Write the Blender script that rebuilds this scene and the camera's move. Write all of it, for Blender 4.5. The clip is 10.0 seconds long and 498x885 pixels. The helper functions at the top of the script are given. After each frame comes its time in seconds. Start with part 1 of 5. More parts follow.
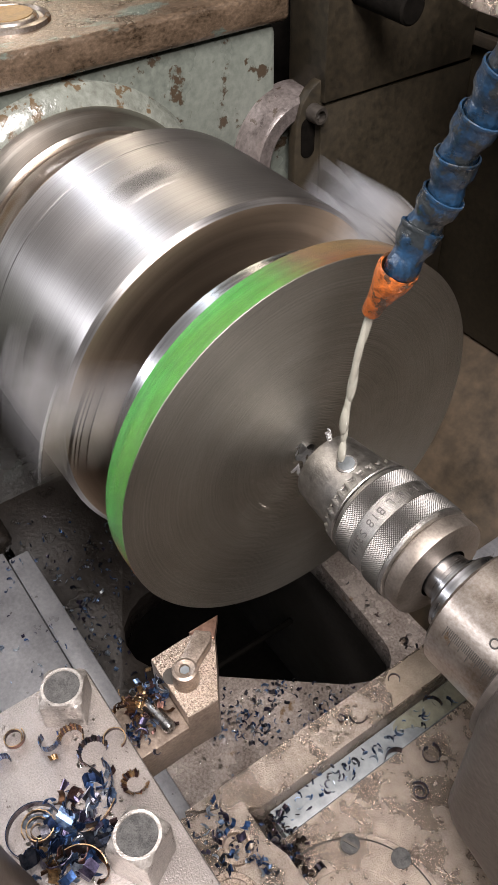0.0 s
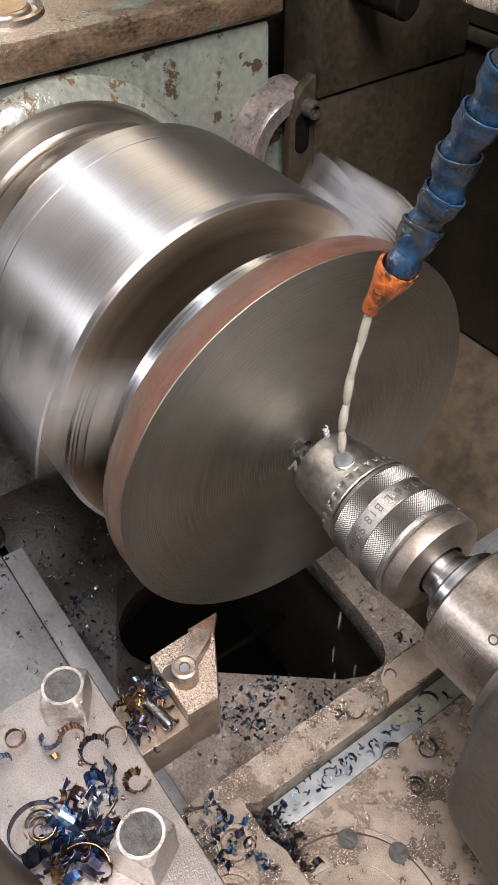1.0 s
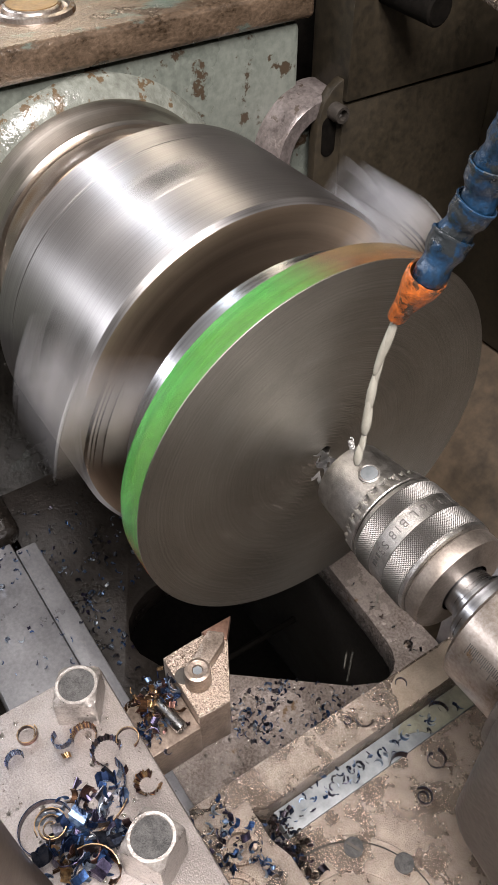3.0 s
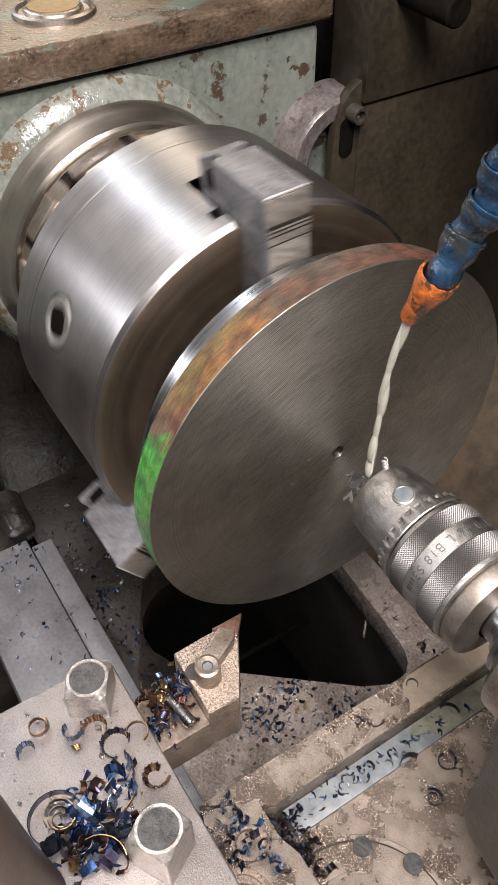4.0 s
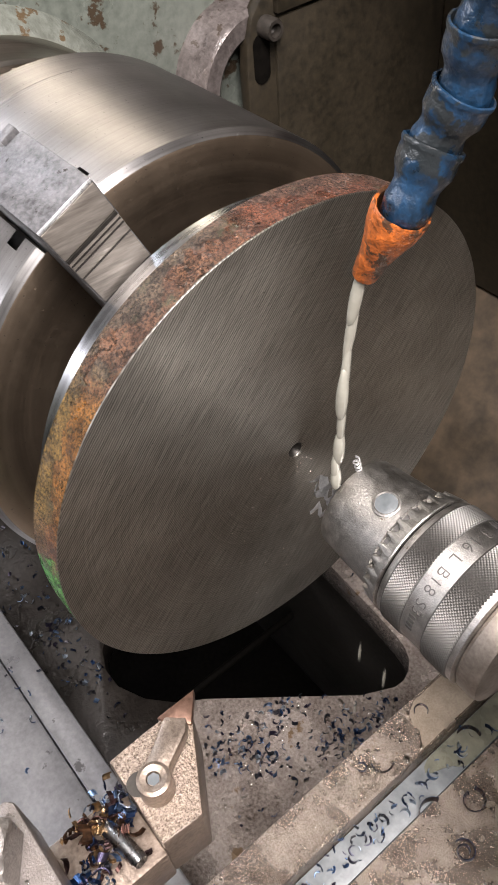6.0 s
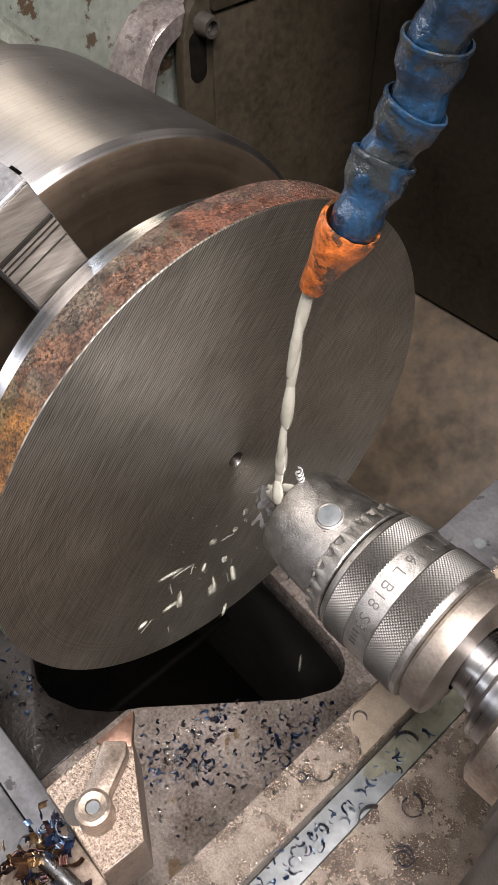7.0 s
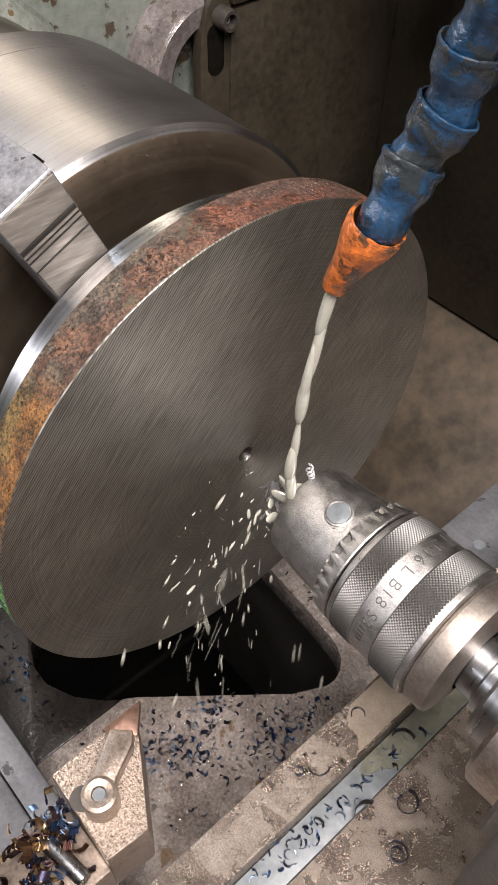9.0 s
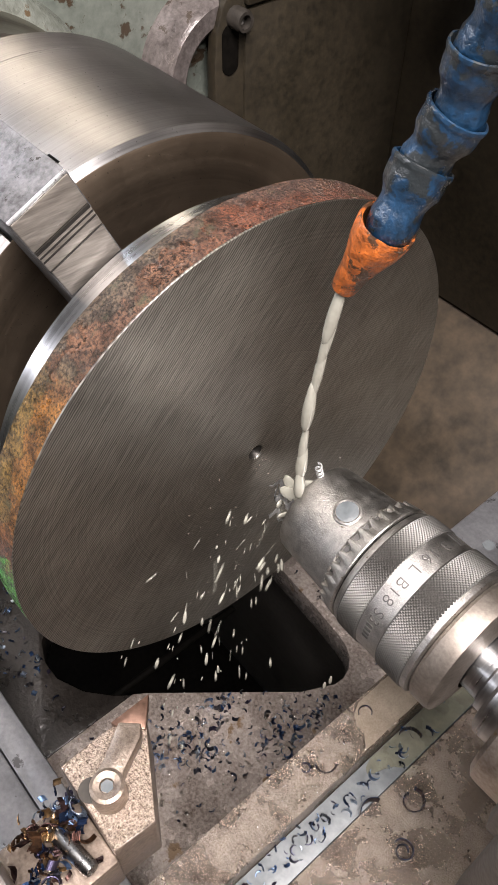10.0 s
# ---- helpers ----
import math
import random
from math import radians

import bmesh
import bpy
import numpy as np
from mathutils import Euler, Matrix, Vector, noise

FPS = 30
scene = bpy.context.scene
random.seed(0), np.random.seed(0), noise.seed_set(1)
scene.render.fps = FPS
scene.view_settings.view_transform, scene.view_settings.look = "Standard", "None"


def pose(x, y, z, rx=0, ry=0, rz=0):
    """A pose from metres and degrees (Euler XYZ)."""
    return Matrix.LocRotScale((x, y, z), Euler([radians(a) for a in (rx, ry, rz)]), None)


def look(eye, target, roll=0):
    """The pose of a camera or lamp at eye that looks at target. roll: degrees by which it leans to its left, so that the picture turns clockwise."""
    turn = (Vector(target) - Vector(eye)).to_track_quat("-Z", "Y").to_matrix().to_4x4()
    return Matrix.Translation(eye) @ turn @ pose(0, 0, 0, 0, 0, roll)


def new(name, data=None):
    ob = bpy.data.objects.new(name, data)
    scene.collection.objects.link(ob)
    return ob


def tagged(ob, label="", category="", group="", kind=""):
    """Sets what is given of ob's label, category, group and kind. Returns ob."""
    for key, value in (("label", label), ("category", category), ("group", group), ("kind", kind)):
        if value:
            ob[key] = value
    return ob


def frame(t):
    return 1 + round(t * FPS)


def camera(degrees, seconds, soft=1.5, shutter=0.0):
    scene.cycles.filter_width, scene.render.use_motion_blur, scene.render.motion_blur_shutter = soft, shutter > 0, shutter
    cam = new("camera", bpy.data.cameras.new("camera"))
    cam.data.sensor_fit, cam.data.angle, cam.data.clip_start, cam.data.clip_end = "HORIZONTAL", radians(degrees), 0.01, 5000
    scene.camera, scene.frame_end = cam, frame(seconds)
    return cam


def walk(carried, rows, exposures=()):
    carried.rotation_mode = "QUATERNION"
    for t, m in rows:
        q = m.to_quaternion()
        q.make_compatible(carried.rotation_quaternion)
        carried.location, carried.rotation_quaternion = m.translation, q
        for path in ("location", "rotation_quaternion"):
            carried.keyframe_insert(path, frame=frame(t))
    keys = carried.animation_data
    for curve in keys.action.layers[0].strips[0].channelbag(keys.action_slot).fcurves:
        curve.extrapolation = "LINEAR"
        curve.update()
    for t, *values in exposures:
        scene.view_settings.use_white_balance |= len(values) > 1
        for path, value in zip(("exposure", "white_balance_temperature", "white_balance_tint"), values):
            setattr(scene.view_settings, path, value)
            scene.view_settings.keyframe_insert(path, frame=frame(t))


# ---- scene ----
cam = camera(34.5, 10.0, soft=0.65, shutter=0.2)
PATH = [
    (0.0, (0.25971, -0.21693, 0.33934), (0.02286, -0.05858, 0.05858), -1.682),
    (0.5, (0.25693, -0.21564, 0.33605), (0.02284, -0.05490, 0.05434), -1.347),
    (1.0, (0.25583, -0.21995, 0.34010), (0.02374, -0.05844, 0.05718), -1.008),
    (1.5, (0.25659, -0.22141, 0.34134), (0.02509, -0.05999, 0.05788), -0.735),
    (2.0, (0.25655, -0.22138, 0.34109), (0.02426, -0.06117, 0.05759), -0.730),
    (2.5, (0.25657, -0.21995, 0.34079), (0.02324, -0.06083, 0.05753), -0.785),
    (3.0, (0.25154, -0.22236, 0.34081), (0.01639, -0.06528, 0.05792), 0.080),
    (4.5, (0.25690, -0.22123, 0.34220), (0.01455, -0.07375, 0.06021), -1.150),
    (5.0, (0.25424, -0.22353, 0.34249), (0.01057, -0.07670, 0.06130), -1.504),
    (5.2, (0.25523, -0.22143, 0.33931), (0.00984, -0.07554, 0.05913), -2.006),
    (5.4, (0.24924, -0.20924, 0.33272), (0.00697, -0.06186, 0.05062), -3.194),
    (5.5, (0.23691, -0.20211, 0.32512), (-0.00656, -0.05519, 0.04380), -4.654),
    (5.7, (0.22244, -0.18403, 0.31077), (-0.01875, -0.03601, 0.02807), -6.583),
    (5.8, (0.21008, -0.17031, 0.30115), (-0.02119, -0.02242, 0.01021), -6.805),
    (6.0, (0.19247, -0.15913, 0.28445), (-0.02816, -0.00675, -0.01237), -6.150),
    (6.2, (0.18657, -0.15376, 0.28109), (-0.02599, 0.00761, -0.01686), -4.565),
    (7.5, (0.18029, -0.15942, 0.28471), (-0.01423, 0.01978, -0.01538), -0.105),
    (8.0, (0.17701, -0.16162, 0.28483), (-0.01542, 0.01877, -0.01589), 0.684),
    (8.5, (0.17842, -0.16090, 0.28422), (-0.01364, 0.01875, -0.01717), 1.497),
    (9.0, (0.17789, -0.16226, 0.28517), (-0.01521, 0.01567, -0.01658), 1.684),
    (9.5, (0.17943, -0.16291, 0.28653), (-0.01550, 0.01248, -0.01552), 1.521),
    (10.0, (0.18009, -0.16297, 0.28721), (-0.01664, 0.01018, -0.01498), 1.226),
]
walk(cam, [(t, look(eye, target, roll)) for t, eye, target, roll in PATH], [(0.0, 0.0), (5.2, 0.0), (6.2, 0.1), (10.0, 0.1)])

# ---- light: a closed workshop with tube lamps on the ceiling, one unseen lamp added ----
world = bpy.data.worlds.new("workshop_air")
scene.world = world
world.use_nodes = True
world.node_tree.nodes["Background"].inputs[0].default_value = (0.55, 0.6, 0.7, 1)
world.node_tree.nodes["Background"].inputs[1].default_value = 0.05
scene.view_settings.exposure = 0.0


def tube_lamp(name, at, target, length, width, watts, colour):
    data = bpy.data.lights.new(name, "AREA")
    data.shape, data.size, data.size_y, data.energy, data.color = "RECTANGLE", length, width, watts, colour
    ob = new(name, data)
    d = (Vector(target) - Vector(at)).normalized()
    x = (Vector((1, 0, 0)) - d * d.x).normalized()
    y = (-d).cross(x)
    ob.matrix_world = Matrix.Translation(at) @ Matrix((x, y, -d)).transposed().to_4x4()
    return ob


tube_lamp("tube_light_cool", (-1.6, -0.21, 1.85), (-0.1, 0, 0), 3.6, 0.12, 32, (0.84, 0.90, 1.0))
tube_lamp("tube_light_warm", (-1.8, 1.12, 1.85), (-0.1, 0, 0), 2.6, 0.18, 22, (1.0, 0.86, 0.68))
tube_lamp("tube_light_side", (-2.2, -2.6, 1.20), (-0.1, 0, 0), 3.2, 0.18, 52, (0.93, 0.93, 1.0))
# No known source: added to brighten the disc face, tool post and slide.
tube_lamp("added_front_light", (0.45, -0.26, 1.02), (0.06, -0.02, -0.15), 0.75, 0.50, 45, (1.0, 0.93, 0.91))


# ---- materials ----
def nodes_of(name):
    m = bpy.data.materials.new(name)
    m.use_nodes = True
    nt = m.node_tree
    return m, nt, nt.nodes["Principled BSDF"]


def add(nt, kind, **values):
    n = nt.nodes.new(kind)
    for key, value in values.items():
        if key in n.inputs:
            n.inputs[key].default_value = value
    return n


def ramp(nt, source, stops):
    n = nt.nodes.new("ShaderNodeValToRGB")
    while len(n.color_ramp.elements) < len(stops):
        n.color_ramp.elements.new(0.5)
    for e, (p, c) in zip(n.color_ramp.elements, stops):
        e.position = p
        e.color = (*c, 1) if len(c) == 3 else c
    nt.links.new(source, n.inputs[0])
    return n


def coords(nt, scale=(1, 1, 1)):
    tc = nt.nodes.new("ShaderNodeTexCoord")
    mp = nt.nodes.new("ShaderNodeMapping")
    mp.inputs["Scale"].default_value = scale
    nt.links.new(tc.outputs["Object"], mp.inputs[0])
    return mp.outputs[0]


def noise_tex(nt, co, scale, detail=4, rough=0.6):
    n = nt.nodes.new("ShaderNodeTexNoise")
    n.inputs["Scale"].default_value, n.inputs["Detail"].default_value, n.inputs["Roughness"].default_value = scale, detail, rough
    nt.links.new(co, n.inputs["Vector"])
    return n


def bump_in(nt, bsdf, height, strength, distance, normal=None):
    b = nt.nodes.new("ShaderNodeBump")
    b.inputs["Strength"].default_value, b.inputs["Distance"].default_value = strength, distance
    nt.links.new(height, b.inputs["Height"])
    if normal:
        nt.links.new(normal, b.inputs["Normal"])
    nt.links.new(b.outputs[0], bsdf.inputs["Normal"])
    nt.links.new(b.outputs[0], bsdf.inputs["Coat Normal"])
    return b.outputs[0]


def surface(name, dark, light, metallic=0.0, rough=(0.4, 0.6), grain=400, stain=30, bump=0.3, depth=0.0006, stretch=(1, 1, 1), spots=None, spot_scale=90, spot_at=0.62, coat=0.0, gloss=0.5, edge=0.14):
    """Two colours mixed by broad stains and fine grain, with relief; spots: a third colour in patches."""
    m, nt, bsdf = nodes_of(name)
    co = coords(nt, stretch)
    broad, fine = noise_tex(nt, co, stain, 5), noise_tex(nt, co, grain, 3)
    mix = nt.nodes.new("ShaderNodeMath")
    mix.operation = "MULTIPLY_ADD"
    mix.inputs[1].default_value = 0.45
    nt.links.new(fine.outputs["Fac"], mix.inputs[0])
    half = nt.nodes.new("ShaderNodeMath")
    half.operation = "MULTIPLY"
    half.inputs[1].default_value = 0.55
    nt.links.new(broad.outputs["Fac"], half.inputs[0])
    nt.links.new(half.outputs[0], mix.inputs[2])
    col = ramp(nt, mix.outputs[0], [(0.5 - edge, dark), (0.5 + edge, light)])
    out = col.outputs[0]
    if spots:
        patch = noise_tex(nt, co, spot_scale, 6, 0.65)
        mask = ramp(nt, patch.outputs["Fac"], [(spot_at, (0, 0, 0)), (spot_at + 0.03, (1, 1, 1))])
        mx = nt.nodes.new("ShaderNodeMixRGB")
        nt.links.new(mask.outputs[0], mx.inputs[0])
        nt.links.new(out, mx.inputs[1])
        mx.inputs[2].default_value = (*spots, 1)
        out = mx.outputs[0]
    nt.links.new(out, bsdf.inputs["Base Color"])
    rr = nt.nodes.new("ShaderNodeMapRange")
    rr.inputs[1].default_value, rr.inputs[2].default_value = 0.3, 0.7
    rr.inputs[3].default_value, rr.inputs[4].default_value = rough
    nt.links.new(broad.outputs["Fac"], rr.inputs[0])
    nt.links.new(rr.outputs[0], bsdf.inputs["Roughness"])
    bsdf.inputs["Metallic"].default_value = metallic
    bsdf.inputs["Coat Weight"].default_value = coat
    bsdf.inputs["Specular IOR Level"].default_value = gloss
    bsdf.inputs["Coat Roughness"].default_value = 0.12
    bump_in(nt, bsdf, mix.outputs[0], bump, depth)
    return m


def turned(name, dark, light, rough=(0.2, 0.34), aniso=0.6, lay=False, lines=900, marks=False):
    """Steel turned round the x axis: fine rings, and a highlight that spreads across them."""
    m, nt, bsdf = nodes_of(name)
    tc = nt.nodes.new("ShaderNodeTexCoord")
    sep = nt.nodes.new("ShaderNodeSeparateXYZ")
    nt.links.new(tc.outputs["Object"], sep.inputs[0])
    rad = nt.nodes.new("ShaderNodeVectorMath")
    rad.operation = "LENGTH"
    flat = nt.nodes.new("ShaderNodeCombineXYZ")
    nt.links.new(sep.outputs[1], flat.inputs[1])
    nt.links.new(sep.outputs[2], flat.inputs[2])
    nt.links.new(flat.outputs[0], rad.inputs[0])
    ring = nt.nodes.new("ShaderNodeCombineXYZ")
    nt.links.new(sep.outputs[0], ring.inputs[0])
    nt.links.new(rad.outputs["Value"], ring.inputs[1])
    rings = noise_tex(nt, ring.outputs[0], lines, 4, 0.7)
    broad = noise_tex(nt, coords(nt), 22, 5)
    mix = nt.nodes.new("ShaderNodeMath")
    mix.operation = "ADD"
    nt.links.new(rings.outputs["Fac"], mix.inputs[0])
    nt.links.new(broad.outputs["Fac"], mix.inputs[1])
    half = nt.nodes.new("ShaderNodeMath")
    half.operation = "MULTIPLY"
    half.inputs[1].default_value = 0.5
    nt.links.new(mix.outputs[0], half.inputs[0])
    col = ramp(nt, half.outputs[0], [(0.38, dark), (0.62, light)])
    nt.links.new(col.outputs[0], bsdf.inputs["Base Color"])
    rr = nt.nodes.new("ShaderNodeMapRange")
    rr.inputs[1].default_value, rr.inputs[2].default_value = 0.3, 0.7
    rr.inputs[3].default_value, rr.inputs[4].default_value = rough
    nt.links.new(half.outputs[0], rr.inputs[0])
    nt.links.new(rr.outputs[0], bsdf.inputs["Roughness"])
    bsdf.inputs["Metallic"].default_value = 1.0
    bsdf.inputs["Anisotropic"].default_value = aniso
    bsdf.inputs["Anisotropic Rotation"].default_value = 0.25
    tan = nt.nodes.new("ShaderNodeTangent")
    tan.direction_type, tan.axis = "RADIAL", "X"
    nt.links.new(tan.outputs[0], bsdf.inputs["Tangent"])
    height = rings.outputs["Fac"]
    if lay:
        turn = nt.nodes.new("ShaderNodeMapping")
        turn.inputs["Rotation"].default_value = (radians(-47), 0, 0)
        nt.links.new(tc.outputs["Object"], turn.inputs[0])
        squash = nt.nodes.new("ShaderNodeMapping")
        squash.inputs["Scale"].default_value = (1, 55, 1150)
        nt.links.new(turn.outputs[0], squash.inputs[0])
        grooves = noise_tex(nt, squash.outputs[0], 1.0, 3, 0.6)
        saw = nt.nodes.new("ShaderNodeTexWave")
        saw.bands_direction = "Z"
        saw.inputs["Scale"].default_value, saw.inputs["Distortion"].default_value = 290, 2.4
        saw.inputs["Detail"].default_value, saw.inputs["Detail Scale"].default_value = 2.0, 0.6
        nt.links.new(turn.outputs[0], saw.inputs["Vector"])
        blend = nt.nodes.new("ShaderNodeMixRGB")
        blend.inputs[0].default_value = 0.30
        nt.links.new(grooves.outputs["Fac"], blend.inputs[1])
        nt.links.new(saw.outputs["Fac"], blend.inputs[2])
        height = blend.outputs[0]
        tint = ramp(nt, height, [(0.30, (0.42, 0.42, 0.42)), (0.50, (0.97, 0.97, 0.97)), (0.66, (1.45, 1.45, 1.45))])
        both = nt.nodes.new("ShaderNodeMixRGB")
        both.blend_type = "MULTIPLY"
        both.inputs[0].default_value = 0.8
        nt.links.new(col.outputs[0], both.inputs[1])
        nt.links.new(tint.outputs[0], both.inputs[2])
        nt.links.new(both.outputs[0], bsdf.inputs["Base Color"])
    relief = bump_in(nt, bsdf, height, 0.6 if lay else 0.12, 0.0003 if lay else 0.0004)
    pits = noise_tex(nt, coords(nt), 700, 3, 0.6)
    sunk = ramp(nt, pits.outputs["Fac"], [(0.27, (0, 0, 0)), (0.33, (1, 1, 1))])
    if marks or lay:
        before = bsdf.inputs["Base Color"].links[0].from_socket
        wear = nt.nodes.new("ShaderNodeMixRGB")
        wear.blend_type = "MULTIPLY"
        wear.inputs[0].default_value = 0.7
        nt.links.new(before, wear.inputs[1])
        nt.links.new(sunk.outputs[0], wear.inputs[2])
        nt.links.new(wear.outputs[0], bsdf.inputs["Base Color"])
        bump_in(nt, bsdf, sunk.outputs[0], 0.6, 0.0003, relief)
    if marks:
        # handling scratches across the turning rings, duller than the ground steel
        smear = nt.nodes.new("ShaderNodeMapping")
        smear.inputs["Scale"].default_value = (40, 330, 330)
        nt.links.new(tc.outputs["Object"], smear.inputs[0])
        scratch = noise_tex(nt, smear.outputs[0], 1.0, 4, 0.7)
        dull = nt.nodes.new("ShaderNodeMath")
        dull.operation = "MULTIPLY_ADD"
        dull.inputs[1].default_value = 0.16
        nt.links.new(scratch.outputs["Fac"], dull.inputs[0])
        nt.links.new(rr.outputs[0], dull.inputs[2])
        lower = nt.nodes.new("ShaderNodeMath")
        lower.operation = "SUBTRACT"
        lower.inputs[1].default_value = 0.08
        nt.links.new(dull.outputs[0], lower.inputs[0])
        nt.links.new(lower.outputs[0], bsdf.inputs["Roughness"])
    return m


def rim_paint(name):
    """Rusty scale round the rim with a green and an orange stretch of old paint, by the angle round the x axis."""
    m, nt, bsdf = nodes_of(name)
    tc = nt.nodes.new("ShaderNodeTexCoord")
    sep = nt.nodes.new("ShaderNodeSeparateXYZ")
    nt.links.new(tc.outputs["Object"], sep.inputs[0])
    ang = nt.nodes.new("ShaderNodeMath")
    ang.operation = "ARCTAN2"
    nt.links.new(sep.outputs[2], ang.inputs[0])
    nt.links.new(sep.outputs[1], ang.inputs[1])
    co = coords(nt)
    ragged = noise_tex(nt, co, 55, 6, 0.7)
    wob = nt.nodes.new("ShaderNodeMath")
    wob.operation = "MULTIPLY_ADD"
    wob.inputs[1].default_value = 0.5
    nt.links.new(ragged.outputs["Fac"], wob.inputs[0])
    nt.links.new(ang.outputs[0], wob.inputs[2])
    unit = nt.nodes.new("ShaderNodeMapRange")
    unit.inputs[1].default_value, unit.inputs[2].default_value = -math.pi + 0.25, math.pi + 0.25
    nt.links.new(wob.outputs[0], unit.inputs[0])

    def u(deg):
        return ((deg + 180) % 360) / 360

    green, orange = (0.085, 0.43, 0.08), (0.58, 0.11, 0.04)
    red_rust, brown, ochre = (0.160, 0.084, 0.062), (0.140, 0.100, 0.078), (0.225, 0.135, 0.044)
    cols = ramp(nt, unit.outputs[0], [(0.0, green), (u(267) - 0.02, green), (u(267) + 0.01, orange), (u(355), orange), (u(8), red_rust), (u(92), red_rust), (u(104), brown), (u(128), brown), (u(138), ochre), (u(160), ochre), (u(168), red_rust), (u(172), red_rust), (u(174), green)])
    cols.color_ramp.interpolation = "LINEAR"
    grit = noise_tex(nt, co, 760, 5, 0.75)
    flake = noise_tex(nt, co, 120, 5, 0.7)
    worn = ramp(nt, flake.outputs["Fac"], [(0.40, (0.30, 0.27, 0.25)), (0.50, (0.95, 0.95, 0.95)), (0.62, (1.5, 1.45, 1.35))])
    speck = ramp(nt, grit.outputs["Fac"], [(0.42, (0.20, 0.17, 0.15)), (0.50, (1.0, 1.0, 1.0)), (0.60, (1.9, 1.75, 1.6))])
    mul = nt.nodes.new("ShaderNodeMixRGB")
    mul.blend_type = "MULTIPLY"
    mul.inputs[0].default_value = 0.75
    nt.links.new(cols.outputs[0], mul.inputs[1])
    nt.links.new(worn.outputs[0], mul.inputs[2])
    mul2 = nt.nodes.new("ShaderNodeMixRGB")
    mul2.blend_type = "MULTIPLY"
    mul2.inputs[0].default_value = 0.95
    nt.links.new(mul.outputs[0], mul2.inputs[1])
    nt.links.new(speck.outputs[0], mul2.inputs[2])
    scab = noise_tex(nt, co, 62, 4, 0.6)
    bare = ramp(nt, scab.outputs["Fac"], [(0.52, (0, 0, 0)), (0.53, (1, 1, 1))])
    show = nt.nodes.new("ShaderNodeMixRGB")
    nt.links.new(bare.outputs[0], show.inputs[0])
    nt.links.new(mul2.outputs[0], show.inputs[1])
    pale = nt.nodes.new("ShaderNodeMixRGB")
    pale.inputs[0].default_value = 0.12
    nt.links.new(mul2.outputs[0], pale.inputs[1])
    pale.inputs[2].default_value = (0.21, 0.125, 0.09, 1)
    nt.links.new(pale.outputs[0], show.inputs[2])
    across = nt.nodes.new("ShaderNodeMapRange")
    across.inputs[1].default_value, across.inputs[2].default_value = -0.0202, -0.0007
    nt.links.new(sep.outputs[0], across.inputs[0])
    lobes = noise_tex(nt, co, 48, 4, 0.55)
    edge_of_scale = nt.nodes.new("ShaderNodeMath")
    edge_of_scale.operation = "MULTIPLY_ADD"
    edge_of_scale.inputs[1].default_value = 2.6
    nt.links.new(lobes.outputs["Fac"], edge_of_scale.inputs[0])
    nt.links.new(across.outputs[0], edge_of_scale.inputs[2])
    half_way = nt.nodes.new("ShaderNodeMath")
    half_way.operation = "MULTIPLY"
    half_way.inputs[1].default_value = 0.5
    nt.links.new(edge_of_scale.outputs[0], half_way.inputs[0])
    scale_tint = ramp(nt, half_way.outputs[0], [(0.86, (0.90, 1.0, 1.02)), (0.885, (0.66, 0.60, 0.56)), (0.91, (1.12, 0.90, 0.80))])
    banded = nt.nodes.new("ShaderNodeMixRGB")
    banded.blend_type = "MULTIPLY"
    banded.inputs[0].default_value = 1.0
    nt.links.new(show.outputs[0], banded.inputs[1])
    nt.links.new(scale_tint.outputs[0], banded.inputs[2])
    moss = noise_tex(nt, co, 75, 5, 0.7)
    mossy = ramp(nt, moss.outputs["Fac"], [(0.60, (0, 0, 0)), (0.70, (0.55, 0.55, 0.55))])
    greened = nt.nodes.new("ShaderNodeMixRGB")
    nt.links.new(mossy.outputs[0], greened.inputs[0])
    nt.links.new(banded.outputs[0], greened.inputs[1])
    greened.inputs[2].default_value = (0.13, 0.15, 0.085, 1)
    nt.links.new(greened.outputs[0], bsdf.inputs["Base Color"])
    gloss = ramp(nt, lobes.outputs["Fac"], [(0.40, (0.50, 0.50, 0.50)), (0.60, (0.22, 0.22, 0.22))])
    nt.links.new(gloss.outputs[0], bsdf.inputs["Roughness"])
    bsdf.inputs["Metallic"].default_value = 0.15
    bsdf.inputs["Coat Weight"].default_value = 0.5
    first = bump_in(nt, bsdf, flake.outputs["Fac"], 1.0, 0.007)
    bump_in(nt, bsdf, grit.outputs["Fac"], 1.0, 0.0032, first)
    return m


